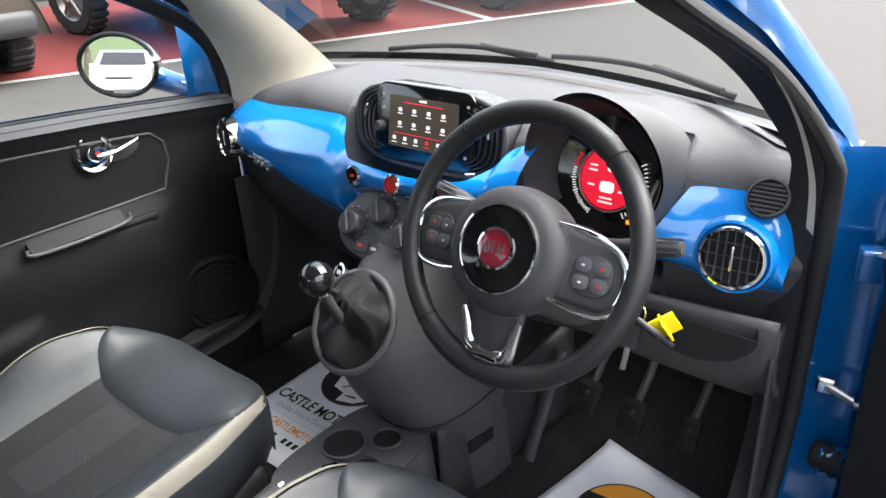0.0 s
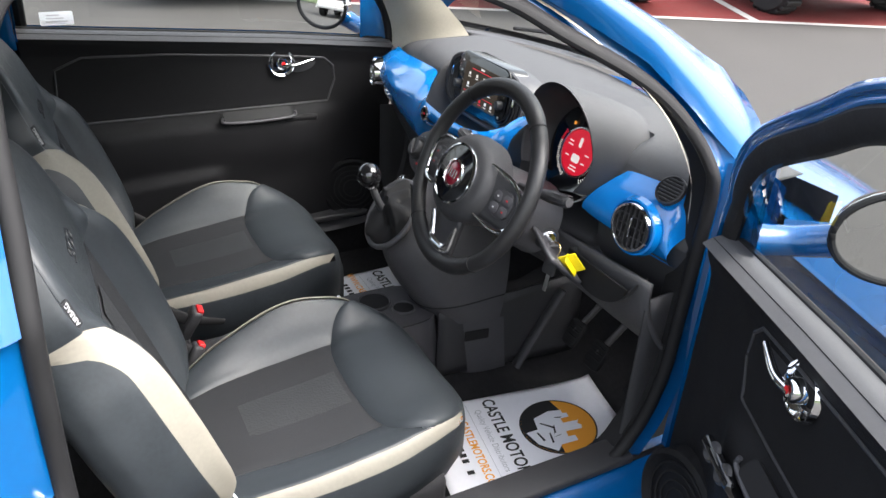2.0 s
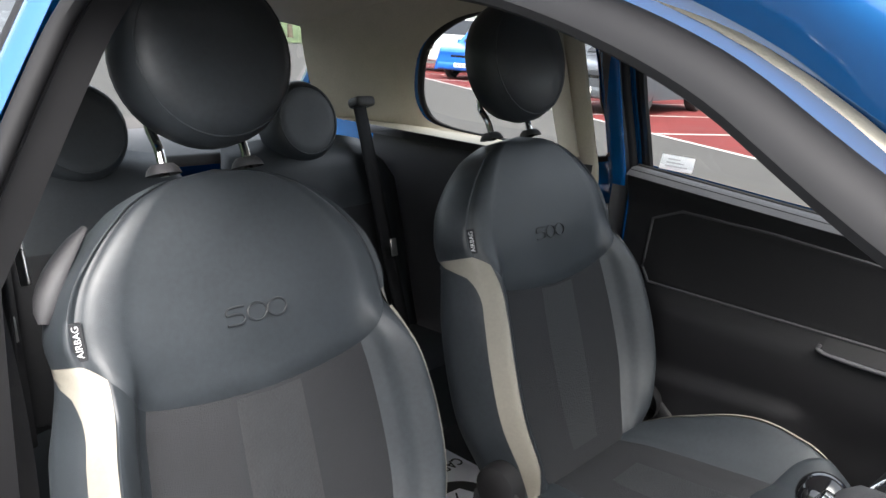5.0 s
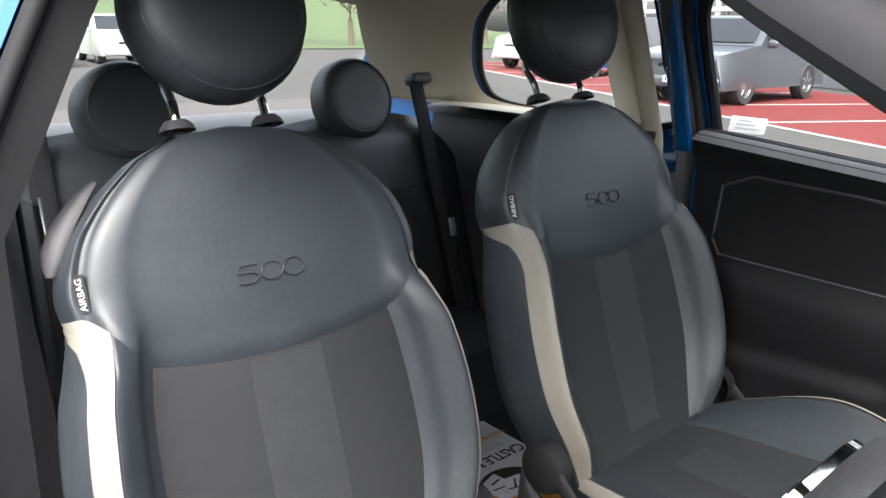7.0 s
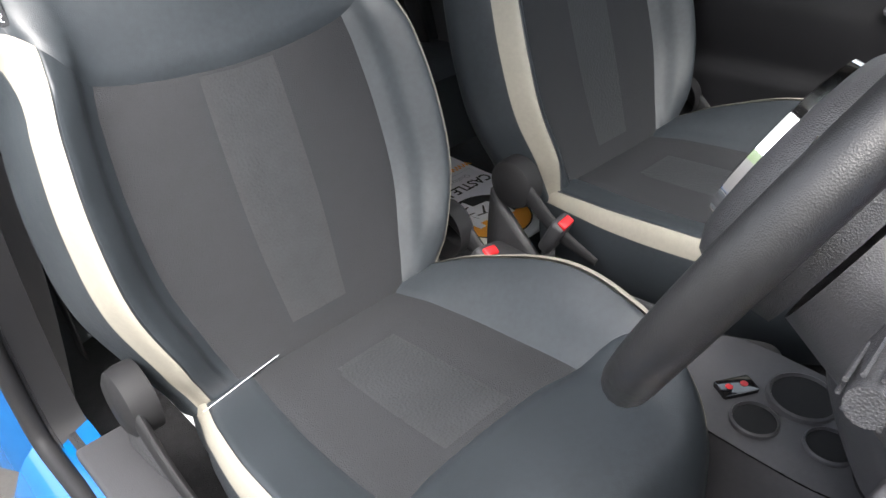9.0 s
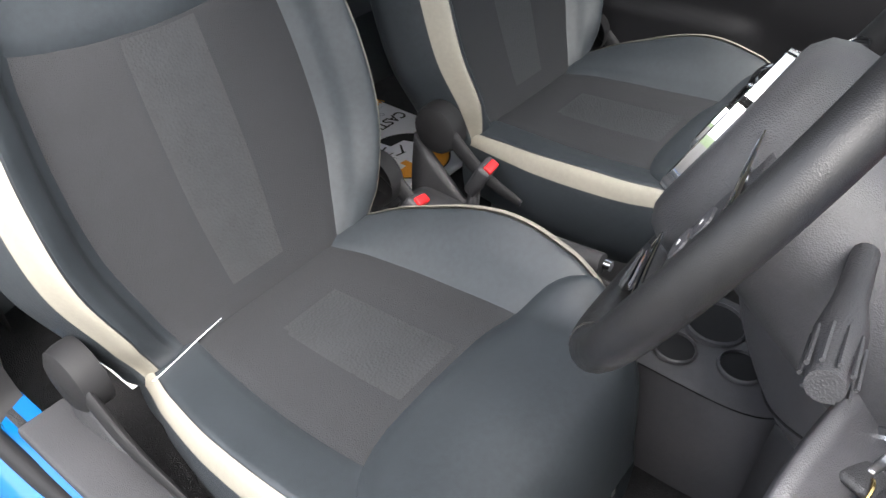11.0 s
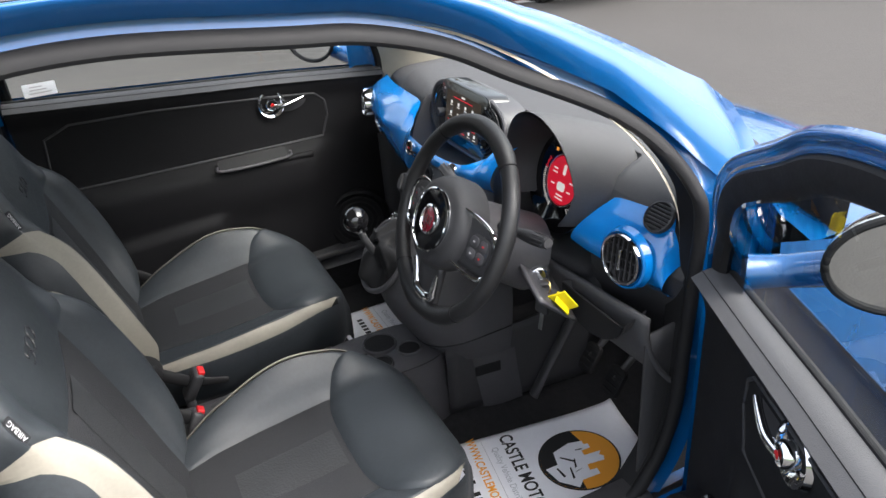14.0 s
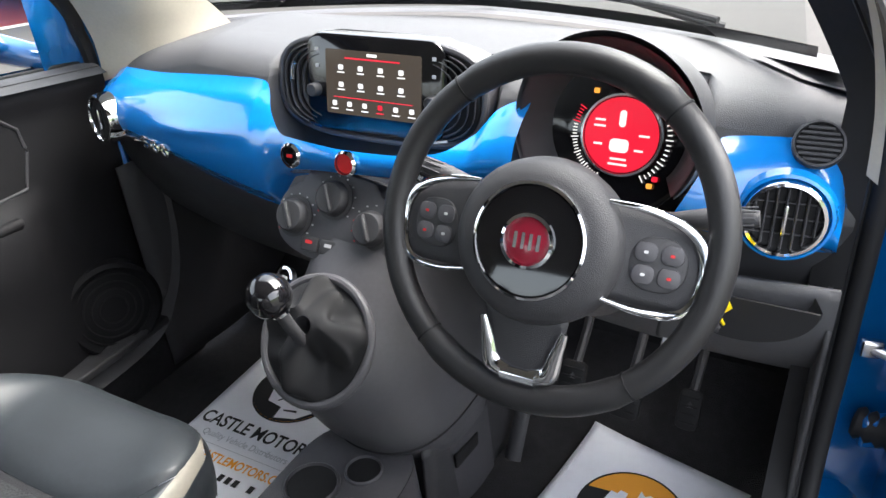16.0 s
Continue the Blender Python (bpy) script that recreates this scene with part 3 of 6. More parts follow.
part("roof", grid(lambda u, v: Vector((0.555 * (2 * u - 1), 0.06 - 1.75 * v + 0.05 * (1 - (2 * u - 1) ** 2), roof_z(0.54 * (2 * u - 1), 0.06 - 1.75 * v) + 0.003)), 24, 30), ROOF_GLASS, body, "dark glossy roof", smooth=60)
part("headlining", grid(lambda u, v: Vector((0.52 * (2 * u - 1), 0.02 - 1.65 * v, roof_z(0.54 * (2 * u - 1), 0.02 - 1.65 * v) - 0.05)), 16, 20), CREAM_TRIM, body, "ivory headlining", smooth=60)


def screen_base(x):
    return Vector((x, 0.645 - 0.42 * x * x, 1.008 - 0.02 * abs(x)))


part("windscreen", grid(lambda u, v: screen_base(1.12 * (u - 0.5)).lerp(Vector((1.02 * (u - 0.5), 0.09 - 0.12 * (2 * u - 1) ** 2 * 0.3, 1.375 - 0.03 * (2 * u - 1) ** 2)), v) + Vector((0, 0.03, 0.03)) * math.sin(v * math.pi), 20, 12), WINDSCREEN, body, "curved windscreen", smooth=80).visible_shadow = False
part("screen_band", grid(lambda u, v: screen_base(1.14 * (u - 0.5)) + Vector((0, 0.012, 0.004 + 0.02 * v)) + Vector((0, -0.018 * v, 0)), 30, 2), GLOSS, body, "black windscreen edge band")
part("scuttle", grid(lambda u, v: screen_base(1.25 * (u - 0.5)) + Vector((0, 0.02 + 0.14 * v, -0.012 - 0.02 * v)), 24, 4), PLASTIC, body, "black scuttle panel")
part("bonnet", grid(lambda u, v: Vector((1.36 * (u - 0.5) * (1 - 0.12 * v), 0.74 + 0.72 * v - 0.3 * (u - 0.5) ** 2, 0.885 - 0.10 * v ** 1.2 - 0.12 * v**4 - 0.20 * (u - 0.5) ** 2)), 24, 20), BLUE, body, "blue painted bonnet", smooth=60)
for x0, x1 in ((-0.02, -0.40), (0.42, 0.02)):
    wiper = part("wiper", join(tube([screen_base(x0 + (x1 - x0) * k / 8) + Vector((0, 0.05, 0.018 + 0.012 * math.sin(k / 8 * 3))) for k in range(9)], 0.006, 8), tube([screen_base(x0) + Vector((0, 0.12, -0.01)), screen_base(x0 * 0.6 + x1 * 0.4) + Vector((0, 0.06, 0.03))], 0.008, 8)), RUBBER, body, "black windscreen wiper")

# tailgate: rear screen, frame and shelf
part("rear_screen", grid(lambda u, v: Vector((0.98 * (u - 0.5), -1.86 + 0.34 * v - 0.06 * (1 - (2 * u - 1) ** 2), 1.02 + 0.36 * v)), 12, 6), WINDSCREEN, body, "rear screen", smooth=80).visible_shadow = False
for a in (1, -1):
    part("tailgate_frame", tube([(a * 0.56, -1.86, 1.0), (a * 0.53, -1.68, 1.2), (a * 0.48, -1.50, 1.38)], 0.03, 10, steps=10), BLUE, body, "blue painted tailgate frame")
part("tailgate", grid(lambda u, v: Vector((1.3 * (u - 0.5), -1.98 + 0.10 * v - 0.1 * (1 - (2 * u - 1) ** 2), 0.4 + 0.54 * v)), 12, 8), BLUE, body, smooth=60)
part("rear_shelf", rbox((1.06, 0.46, 0.03), pose(0, -1.74, 0.965), 0.012), DASH, body, "black rear shelf")

# floor, tunnel and bulkhead
FLOOR_Z = 0.215
part("floor_pan", grid(lambda u, v: Vector((1.34 * (u - 0.5), -1.5 + 2.35 * v, FLOOR_Z + 0.0 * u + (0.42 * max(0, (-1.5 + 2.35 * v) - 0.50) ** 1.0) + 0.16 * math.exp(-((1.34 * (u - 0.5) + 0.0) / 0.10) ** 4))), 60, 40), CARPET, body, "black carpeted floor", smooth=60)
part("bulkhead", grid(lambda u, v: Vector((1.36 * (u - 0.5), 0.72 + 0.03 * v, 0.2 + 0.7 * v)), 4, 4), CARPET, body)
for a in (1, -1):
    part("kick_panel", grid(lambda u, v: Vector((a * (0.655 - 0.015 * math.sin(u * 3)), 0.30 + 0.42 * u, 0.24 + 0.5 * v)), 10, 10), PLASTIC, body, "black kick panel", solid=0.006)


# ---- dashboard ----
dash = thing("dashboard", (0, 0.4, 0.55), "charcoal dashboard with glossy blue panel and round vents", "dashboard")


def nose(x):
    """How far forward the face of the dashboard stands."""
    return 0.166 + 0.25 * x * x + 0.08 * max(0.0, x)


def face(x, w):
    """The dashboard's section, w from the windscreen (0) over the top and down the face to the knees (1)."""
    y = nose(x)
    b = screen_base(max(-0.56, min(0.56, x)))
    dip = 0.058 * max(0.0, abs(x) - 0.35) / 0.3
    pts = [(b.y - 0.005, b.z - 0.012 - 0.03 * max(0, abs(x) - 0.5) / 0.15), (y + 0.33, 1.013 - dip), (y + 0.20, 1.016 - dip * 1.2), (y + 0.14, 1.012 - dip * 1.2), (y + 0.105, 0.998 - dip * 1.2), (y + 0.082, 0.968 - dip * 1.2),
           (y + 0.050, 0.90 - dip), (y + 0.050, 0.82), (y + 0.06, 0.77), (y + 0.09, 0.70), (y + 0.16, 0.60), (y + 0.30, 0.56)]
    # recesses behind the screen and round the instruments
    mid = max(0.0, min(1.0, (0.19 - abs(x - 0.015)) / 0.03))
    dials = max(0.0, min(1.0, (0.102 - abs(x - 0.36)) / 0.012))
    deep = {3: (0.045, 0.05), 4: (0.075, 0.075), 5: (0.085, 0.095), 6: (0.085, 0.12), 7: (0.0, 0.09)}
    pts = [(q + deep.get(k, (0, 0))[0] * mid + deep.get(k, (0, 0))[1] * dials, z) for k, (q, z) in enumerate(pts)]
    p = spline([(0, q, z) for q, z in pts], w)
    return Vector((x, p.y, p.z))


part("top_pad", grid(lambda u, v: face(-0.655 + 1.31 * u, 0.42 * v), 120, 30), DASH, dash, "charcoal grained dash top", smooth=60)
part("lower_dash", grid(lambda u, v: face(-0.655 + 1.31 * u, 0.42 + 0.58 * v), 120, 30), PLASTIC, dash, "black lower dash and glovebox", smooth=60)


def panel_edge(x):
    """Lower and upper edge of the blue panel."""
    lo = smooth_table([(-0.62, 0.865), (-0.605, 0.838), (-0.56, 0.822), (-0.50, 0.828), (-0.44, 0.826), (-0.34, 0.814), (-0.24, 0.802), (-0.17, 0.793), (-0.142, 0.795), (-0.126, 0.825), (-0.105, 0.850), (-0.06, 0.862), (0.02, 0.870), (0.10, 0.872), (0.30, 0.872), (0.42, 0.845), (0.46, 0.825), (0.53, 0.806), (0.64, 0.790)], x)
    hi = smooth_table([(-0.62, 0.90), (-0.605, 0.932), (-0.56, 0.950), (-0.44, 0.960), (-0.32, 0.974), (-0.22, 0.983), (-0.165, 0.984), (-0.148, 0.965), (-0.13, 0.942), (-0.10, 0.931), (-0.05, 0.926), (0.02, 0.922), (0.10, 0.922), (0.16, 0.931), (0.195, 0.950), (0.213, 0.975), (0.25, 0.985), (0.46, 0.945), (0.52, 0.942), (0.585, 0.938), (0.615, 0.927), (0.632, 0.904), (0.641, 0.868)], x)
    return lo, hi


def blue_point(x, v):
    lo, hi = panel_edge(x)
    z = lo + (hi - lo) * v
    y = nose(x) + smooth_table([(0, 0.045), (0.18, 0.020), (0.42, 0.010), (0.68, 0.022), (0.88, 0.050), (1, 0.078)], v if abs(x - 0.03) > 0.19 else v * (0.62 + 0.38 * min(1.0, max(0.0, (abs(x - 0.03) - 0.12) / 0.07))))
    sweep = 0.010 * math.exp(-((z - (0.90 + 0.10 * (x + 0.35))) / 0.012) ** 2) * max(0, 1 - abs(x + 0.30) / 0.14)
    return Vector((x, y - 0.004 - sweep, z))


main_panel = part("trim_panel", grid(lambda u, v: blue_point(-0.618 + 0.873 * u, v), 160, 24), BLUE_PANEL, dash, "glossy bright blue dash panel", smooth=60)
side_panel = part("trim_panel", grid(lambda u, v: blue_point(0.436 + 0.050 * v * (1 - u) + 0.205 * u, v) + Vector((0, 0.012, 0)), 28, 20), BLUE_PANEL, dash, "glossy bright blue dash panel", smooth=60)
for k, x in enumerate((-0.055, -0.0275, 0.0)):
    p = blue_point(-0.418 + x + 0.0275, 0.20)
    m = facing(p + Vector((0, -0.004, 0)), (-0.35, -0.9, -0.1))
    if k:
        part("badge_numeral", tube([m @ Vector((0.013 * math.cos(q * math.tau / 18), 0.010 * math.sin(q * math.tau / 18), 0)) for q in range(18)], 0.0028, 8, closed=True), CHROME, dash, "chrome badge numeral")
    else:
        part("badge_numeral", tube([m @ Vector((1.1 * p, 1.15 * q, 0)) for p, q in FIVE], 0.0028, 8, steps=24), CHROME, dash, "chrome badge numeral")


def vent(at, normal, r=0.041, ring=CHROME):
    m = facing(at, normal)
    v = part("vent", lathe([(r * 0.92, -0.03), (r * 0.92, 0.004), (r * 0.97, 0.009), (r * 1.06, 0.008), (r * 1.12, 0.0), (r * 1.12, -0.02)], m, 40), ring, dash, "round air vent with chrome ring")
    # shallow black disc behind the slats imitates the vent's shaded depth
    part("vent_shade_disc", lathe([(0, -0.003), (r * 0.93, -0.003), (r * 0.93, 0.004)], m, 32), RUBBER, v)
    for k in range(-3, 4):
        h = k * r * 0.26
        w = math.sqrt(max(0, (r * 0.9) ** 2 - h * h))
        part("vent_slat", rbox((0.0028, 2 * w, 0.007), m @ pose(h, 0, 0.001, 0, 10, 0), 0.001, 1), PLASTIC, v)
    for k in (-1, 0, 1):
        part("vent_vane", rbox((2 * math.sqrt((r * 0.9) ** 2 - (k * r * 0.45) ** 2), 0.0016, 0.004), m @ pose(0, k * r * 0.45, -0.001), 0.0005, 1), PLASTIC, v)
    part("vent_bar", rbox((0.006, r * 0.9, 0.010), m @ pose(0, 0, 0.005, 0, 0, 0), 0.003, 2), SATIN, v, "satin adjuster")
    return v


vent((-0.566, blue_point(-0.566, 0.5).y - 0.010, 0.876), (-0.25, -0.96, 0.08))
vent((0.577, blue_point(0.57, 0.5).y - 0.002, 0.866), (0.10, -0.98, 0.10), 0.045)
vent_ring = lathe([(0.049, -0.01), (0.052, 0.004), (0.056, 0.002), (0.060, -0.012)], facing((0.577, blue_point(0.57, 0.5).y + 0.000, 0.866), (0.10, -0.98, 0.10)), 36)
part("vent_surround", vent_ring, BLUE_PANEL, dash)
# demister grille on the shoulder
m = facing((0.597, 0.358, 0.943), (0.05, -0.75, 0.66))
g = part("side_grille", lathe([(0.026, -0.004), (0.027, 0.003), (0.030, 0.002), (0.031, -0.006)], m, 32), PLASTIC, dash, "round slatted demister grille")
for k in range(-3, 4):
    part("grille_slat", rbox((2 * math.sqrt(0.0258**2 - (k * 0.0068) ** 2), 0.0042, 0.004), m @ pose(0, k * 0.0068, 0.0, 20), 0.001, 1), PLASTIC, g)
part("grille_back", lathe([(0, -0.003), (0.03, -0.003)], m, 24), RUBBER, g)

# touchscreen with its vents
SCR = facing((0.010, 0.276, 0.982), (0, -0.985, 0.17)) @ Matrix.Scale(1.04, 4)
scr = part("touchscreen", plate(rounded(0.232, 0.138, 0.030), 0.05, SCR, 0.006), GLOSS, dash, "piano black touchscreen surround, screen switched on")
part("display", plate(rounded(0.156, 0.090, 0.003), 0.002, SCR @ pose(0, 0.002, 0.0022)), SCREEN, scr, "lit infotainment screen with icons")
S2 = SCR @ pose(0, 0.002, 0.0028)
part("screen_mark", plate(rounded(0.09, 0.002, 0.0009), 0.0006, S2 @ pose(0, 0.034, 0)), LIT_RED, scr)
part("screen_mark", plate(rounded(0.13, 0.0012, 0.0005), 0.0006, S2 @ pose(0, -0.021, 0)), LIT_RED, scr)
part("screen_mark", plate(rounded(0.016, 0.004, 0.0005), 0.0006, S2 @ pose(0, 0.040, 0)), LIT_WHITE, scr)
for r, y in ((0, 0.018), (1, -0.006)):
    for k in range(4):
        x = -0.052 + 0.033 * k
        part("icon", plate(rounded(0.008, 0.007, 0.002), 0.0006, S2 @ pose(x, y + 0.003, 0)), LIT_WHITE, scr)
        part("icon_caption", plate(rounded(0.012, 0.0018, 0.0004), 0.0006, S2 @ pose(x, y - 0.004, 0)), LIT_WHITE, scr)
for k in range(6):
    x = -0.064 + 0.0256 * k
    part("icon", plate(rounded(0.0075, 0.007, 0.002), 0.0006, S2 @ pose(x, -0.030, 0)), LIT_RED if k == 3 else LIT_WHITE, scr)
    part("icon_caption", plate(rounded(0.012, 0.0016, 0.0004), 0.0006, S2 @ pose(x, -0.038, 0)), LIT_RED if k == 3 else LIT_WHITE, scr)
for x, y in ((-0.097, -0.012), (0.097, -0.012)):
    k = part("screen_knob", lathe([(0.010, 0), (0.0095, 0.012), (0.008, 0.014), (0, 0.014)], SCR @ pose(x, y, 0), 20), PLASTIC, scr)
for x, y in ((-0.094, 0.045), (-0.094, 0.022), (0.097, 0.045), (0.097, 0.022), (0.097, -0.04)):
    part("button_mark", plate(rounded(0.006, 0.005, 0.001), 0.0006, SCR @ pose(x, y, 0.001)), MARK, scr)


def pod_outline(t, k=1.0):
    """The rounded outline of the vent housing behind the screen, k times its size."""
    c, n = math.cos(t), math.sin(t)
    return 0.170 * k * math.copysign(abs(c) ** 0.62, c), 0.071 * k * math.copysign(abs(n) ** 0.62, n)


VP = SCR @ pose(0.002, -0.006, -0.010)
housing = part("vent_housing", plate([pod_outline(k * math.tau / 64) for k in range(64)], 0.06, VP, 0.006), GREY_PLASTIC, dash, "dark grey vent housing round the screen")
part("housing_rim", tube([VP @ Vector((*pod_outline(k * math.tau / 72, 0.985), 0.002)) for k in range(72)], 0.0055, 8, closed=True), GREY_PLASTIC, housing)
for a in (1, -1):
    arc = [-0.95 + 1.9 * k / 16 for k in range(17)]
    at = lambda t, k, z: VP @ Vector((a * pod_outline(t, k)[0], pod_outline(t, k)[1], z))
    cv = part("centre_vent", grid(lambda u, v: at(-0.95 + 1.9 * u, 0.66 + 0.29 * v, 0.0025), 20, 6), RUBBER, housing, "dark centre air vent", solid=0.002)
    for k in (0.72, 0.785, 0.85, 0.91):
        part("vent_slat", grid(lambda u, v: at((-0.9 + 1.8 * u), k + 0.014 * v, 0.003 + 0.007 * v), 14, 2), PLASTIC, cv, solid=0.0016)
    part("vent_tab", tube([at(t, 0.83, 0.011) for t in (0.02, 0.18, 0.34)], 0.0034, 8), SATIN, cv, "satin vent tab")
    part("vent_wheel", tube([at(t, 0.93, 0.004) for t in (-1.12, -1.02, -0.92)], 0.004, 8), SATIN, cv)
# push buttons
for x, z, mt in ((-0.073, 0.905, RED), (0.022, 0.906, RED), (0.124, 0.908, GLOSS)):
    y = blue_point(x, 0.45).y - 0.005
    b = part("push_button", lathe([(0.0175, -0.004), (0.0185, 0.003), (0.015, 0.006), (0.0145, 0.002)], facing((x, y, z), (0, -0.97, 0.2)), 28), CHROME, dash, "round push button with chrome ring")
    part("button_cap", lathe([(0, 0.004), (0.012, 0.0035), (0.0148, 0.001)], facing((x, y, z), (0, -0.97, 0.2)), 24), mt if x > 0 else GLOSS, b, "red hazard button" if 0 < x < 0.1 else "dark button with red mark")
    if x < 0 or x > 0.1:
        part("button_mark", plate(rounded(0.010, 0.005, 0.001), 0.0008, facing((x, y, z), (0, -0.97, 0.2)) @ pose(0, 0, 0.0052)), RED, b)

# instrument binnacle
BIN = facing((0.360, 0.322, 0.944), (0, -0.96, 0.28))


def hood(u, v):
    a = radians(-38 + 256 * u)
    r = 0.120 + 0.006 * v - 0.02 * v * v
    cx, cy = r * math.cos(a), r * 0.98 * math.sin(a) + 0.004
    depth = (0.065 + 0.045 * max(0, math.sin(a))) * (1 - v) - 0.10 * v
    return BIN @ Vector((cx, cy, depth))


hd = part("binnacle_hood", join(grid(hood, 40, 12), grid(lambda u, v: hood(u, 0).lerp(BIN @ Vector((0.098 * math.cos(radians(-38 + 256 * u)), 0.098 * math.sin(radians(-38 + 256 * u)) + 0.002, 0.004)), v), 40, 10)), DASH, dash, "charcoal instrument hood", smooth=50)
part("binnacle_liner", grid(lambda u, v: (hood(u, 0) + Vector((0, 0.0, -0.002))).lerp(BIN @ Vector((0.094 * math.cos(radians(-38 + 256 * u)), 0.094 * math.sin(radians(-38 + 256 * u)) + 0.002, 0.006)), 0.04 + 0.96 * v) - (BIN.to_3x3() @ Vector((0.004 * math.cos(radians(-38 + 256 * u)), 0.004 * math.sin(radians(-38 + 256 * u)), 0))), 40, 8), PLASTIC, hd)
cl = part("instrument_dial", lathe([(0, 0.0), (0.100, 0.0), (0.108, 0.004)], BIN @ pose(0.0, -0.006, 0.004), 48), GLOSS, dash, "round digital instrument cluster, lit red")
C = BIN @ pose(0.006, -0.006, 0.007) @ Matrix.Scale(0.98, 4)
part("dial_ring", lathe([(0.051, 0), (0.052, 0.003), (0.055, 0.003), (0.056, 0)], C, 48), SATIN, cl, "silver dial ring")
part("dial_display", plate(oval(0.050, 0.050, 48), 0.001, C @ pose(0, 0, 0.001)), LIT_RED, cl, "red lit round display")
part("dial_mark", plate(rounded(0.009, 0.022, 0.004), 0.0006, C @ pose(0, 0.022, 0.0018)), LIT_WHITE, cl)
part("dial_mark", plate(rounded(0.026, 0.018, 0.006), 0.0006, C @ pose(-0.001, -0.014, 0.0018)), LIT_WHITE, cl)
for x, y, w in ((-0.030, 0.018, 0.014), (-0.030, 0.010, 0.016), (-0.030, -0.014, 0.012), (0.031, 0.002, 0.014), (0.026, -0.018, 0.012), (0, -0.032, 0.022), (0, -0.039, 0.026)):
    part("dial_mark", plate(rounded(w, 0.0028, 0.0006), 0.0006, C @ pose(x, y, 0.0018)), LIT_WHITE, cl)
for k in range(26):
    a = radians(150 + 95 * k / 25)
    part("scale_tick", plate(rounded(0.010 if k % 5 == 0 else 0.006, 0.0016, 0.0003), 0.0006, C @ pose(0.064 * math.cos(a), 0.064 * math.sin(a), 0.001, 0, 0, math.degrees(a))), LIT_RED if k < 6 else LIT_WHITE, cl)
for k in range(16):
    a = radians(-58 + 88 * k / 15)
    part("scale_tick", plate(rounded(0.010 if k % 5 == 0 else 0.006, 0.0016, 0.0003), 0.0006, C @ pose(0.064 * math.cos(a), 0.064 * math.sin(a), 0.001, 0, 0, math.degrees(a))), LIT_WHITE, cl)
for x, y, mt in ((-0.002, 0.068, LIT_RED), (-0.040, 0.055, LIT_AMBER), (0.046, -0.062, LIT_AMBER), (0.052, -0.052, LIT_RED)):
    part("warning_light", plate(rounded(0.008, 0.007, 0.002), 0.0006, C @ pose(x, y, 0.001)), mt, cl)
for k in range(4):
    part("cluster_button", lathe([(0.006, 0), (0.005, 0.004), (0, 0.004)], BIN @ pose(0.098 + 0.004 * k * 0.5, -0.075 + 0.016 * k, 0.012), 14), PLASTIC, cl)

# knee panel with coin tray
part("knee_panel", grid(lambda u, v: Vector((0.17 + 0.485 * u, 0.235 + 0.05 * u + 0.13 * v * v + 0.02 * (1 - v), 0.778 - 0.205 * v + 0.07 * (1 - u) ** 2 * v)), 24, 14), DASH, dash, "dark grey knee panel", smooth=60, solid=0.01)
tray = part("coin_tray", grid(lambda u, v: Vector((0.545 + 0.095 * math.cos(math.pi * (1 + u)) * (1 - 0.25 * v), 0.258 + 0.07 * v, 0.768 + 0.062 * math.sin(math.pi * (1 + u)) * (1 - 0.2 * v))), 24, 5), PLASTIC, dash, "open coin tray")
# black plate over the tray's front opening, put in for the shade inside
part("tray_shade_plate", plate([(0.093 * math.cos(math.pi * (1 + k / 20)), 0.058 * math.sin(math.pi * (1 + k / 20))) for k in range(21)], 0.004, facing((0.545, 0.254, 0.767), (0, -1, 0.1))), RUBBER, tray)

# heater controls
HC = facing((-0.002, 0.160, 0.822), (0, -0.86, 0.51))
hc = part("heater_panel", plate([(0.105 * math.copysign(abs(math.cos(t)) ** 0.8, math.cos(t)), 0.066 * math.copysign(abs(math.sin(t)) ** 0.7, math.sin(t)) - (0.012 if math.sin(t) > 0 and abs(math.cos(t)) > 0.6 else 0)) for t in [k * math.tau / 48 for k in range(48)]], 0.06, HC, 0.006), GREY_PLASTIC, dash, "heater control panel")
for x, y in ((-0.068, -0.008), (-0.004, 0.028), (0.066, -0.004)):
    kn = part("heater_knob", lathe([(0.030, 0), (0.031, 0.004), (0.026, 0.005), (0.024, 0.016), (0.021, 0.019), (0, 0.0185)], HC @ pose(x, y, 0), 32), PLASTIC, hc, "round heater knob")
    part("knob_grip", rbox((0.007, 0.040, 0.008), HC @ pose(x, y, 0.021, 0, 0, 25), 0.003), PLASTIC, kn)
    for k in range(11):
        a = radians(-40 + 26 * k)
        part("knob_mark", plate(rounded(0.003, 0.002, 0.0005), 0.0006, HC @ pose(x + 0.0335 * math.cos(a), y + 0.0335 * math.sin(a), 0.0008)), RED if k > 7 else MARK, kn)
for k in range(3):
    b = part("switch", rbox((0.030, 0.022, 0.006), HC @ pose(-0.034 + 0.034 * k, -0.044, 0.001), 0.003), PLASTIC, hc)
    part("switch_mark", plate(rounded(0.012, 0.005, 0.001), 0.0006, HC @ pose(-0.034 + 0.034 * k, -0.041, 0.005)), RED if k != 1 else MARK, b)

# gear pod and centre console
console = thing("centre_console", (0.03, 0.05, 0.23), "dark grey gear pod and floor console with cup holders", "console")
POD_FRONT = [(0.40, 0.135), (0.44, 0.098), (0.50, 0.058), (0.56, 0.028), (0.61, 0.016), (0.65, 0.020), (0.69, 0.038), (0.73, 0.070), (0.76, 0.098), (0.80, 0.14)]
POD_HALF = [(0.40, 0.112), (0.46, 0.124), (0.55, 0.132), (0.63, 0.130), (0.70, 0.122), (0.76, 0.108), (0.80, 0.10)]


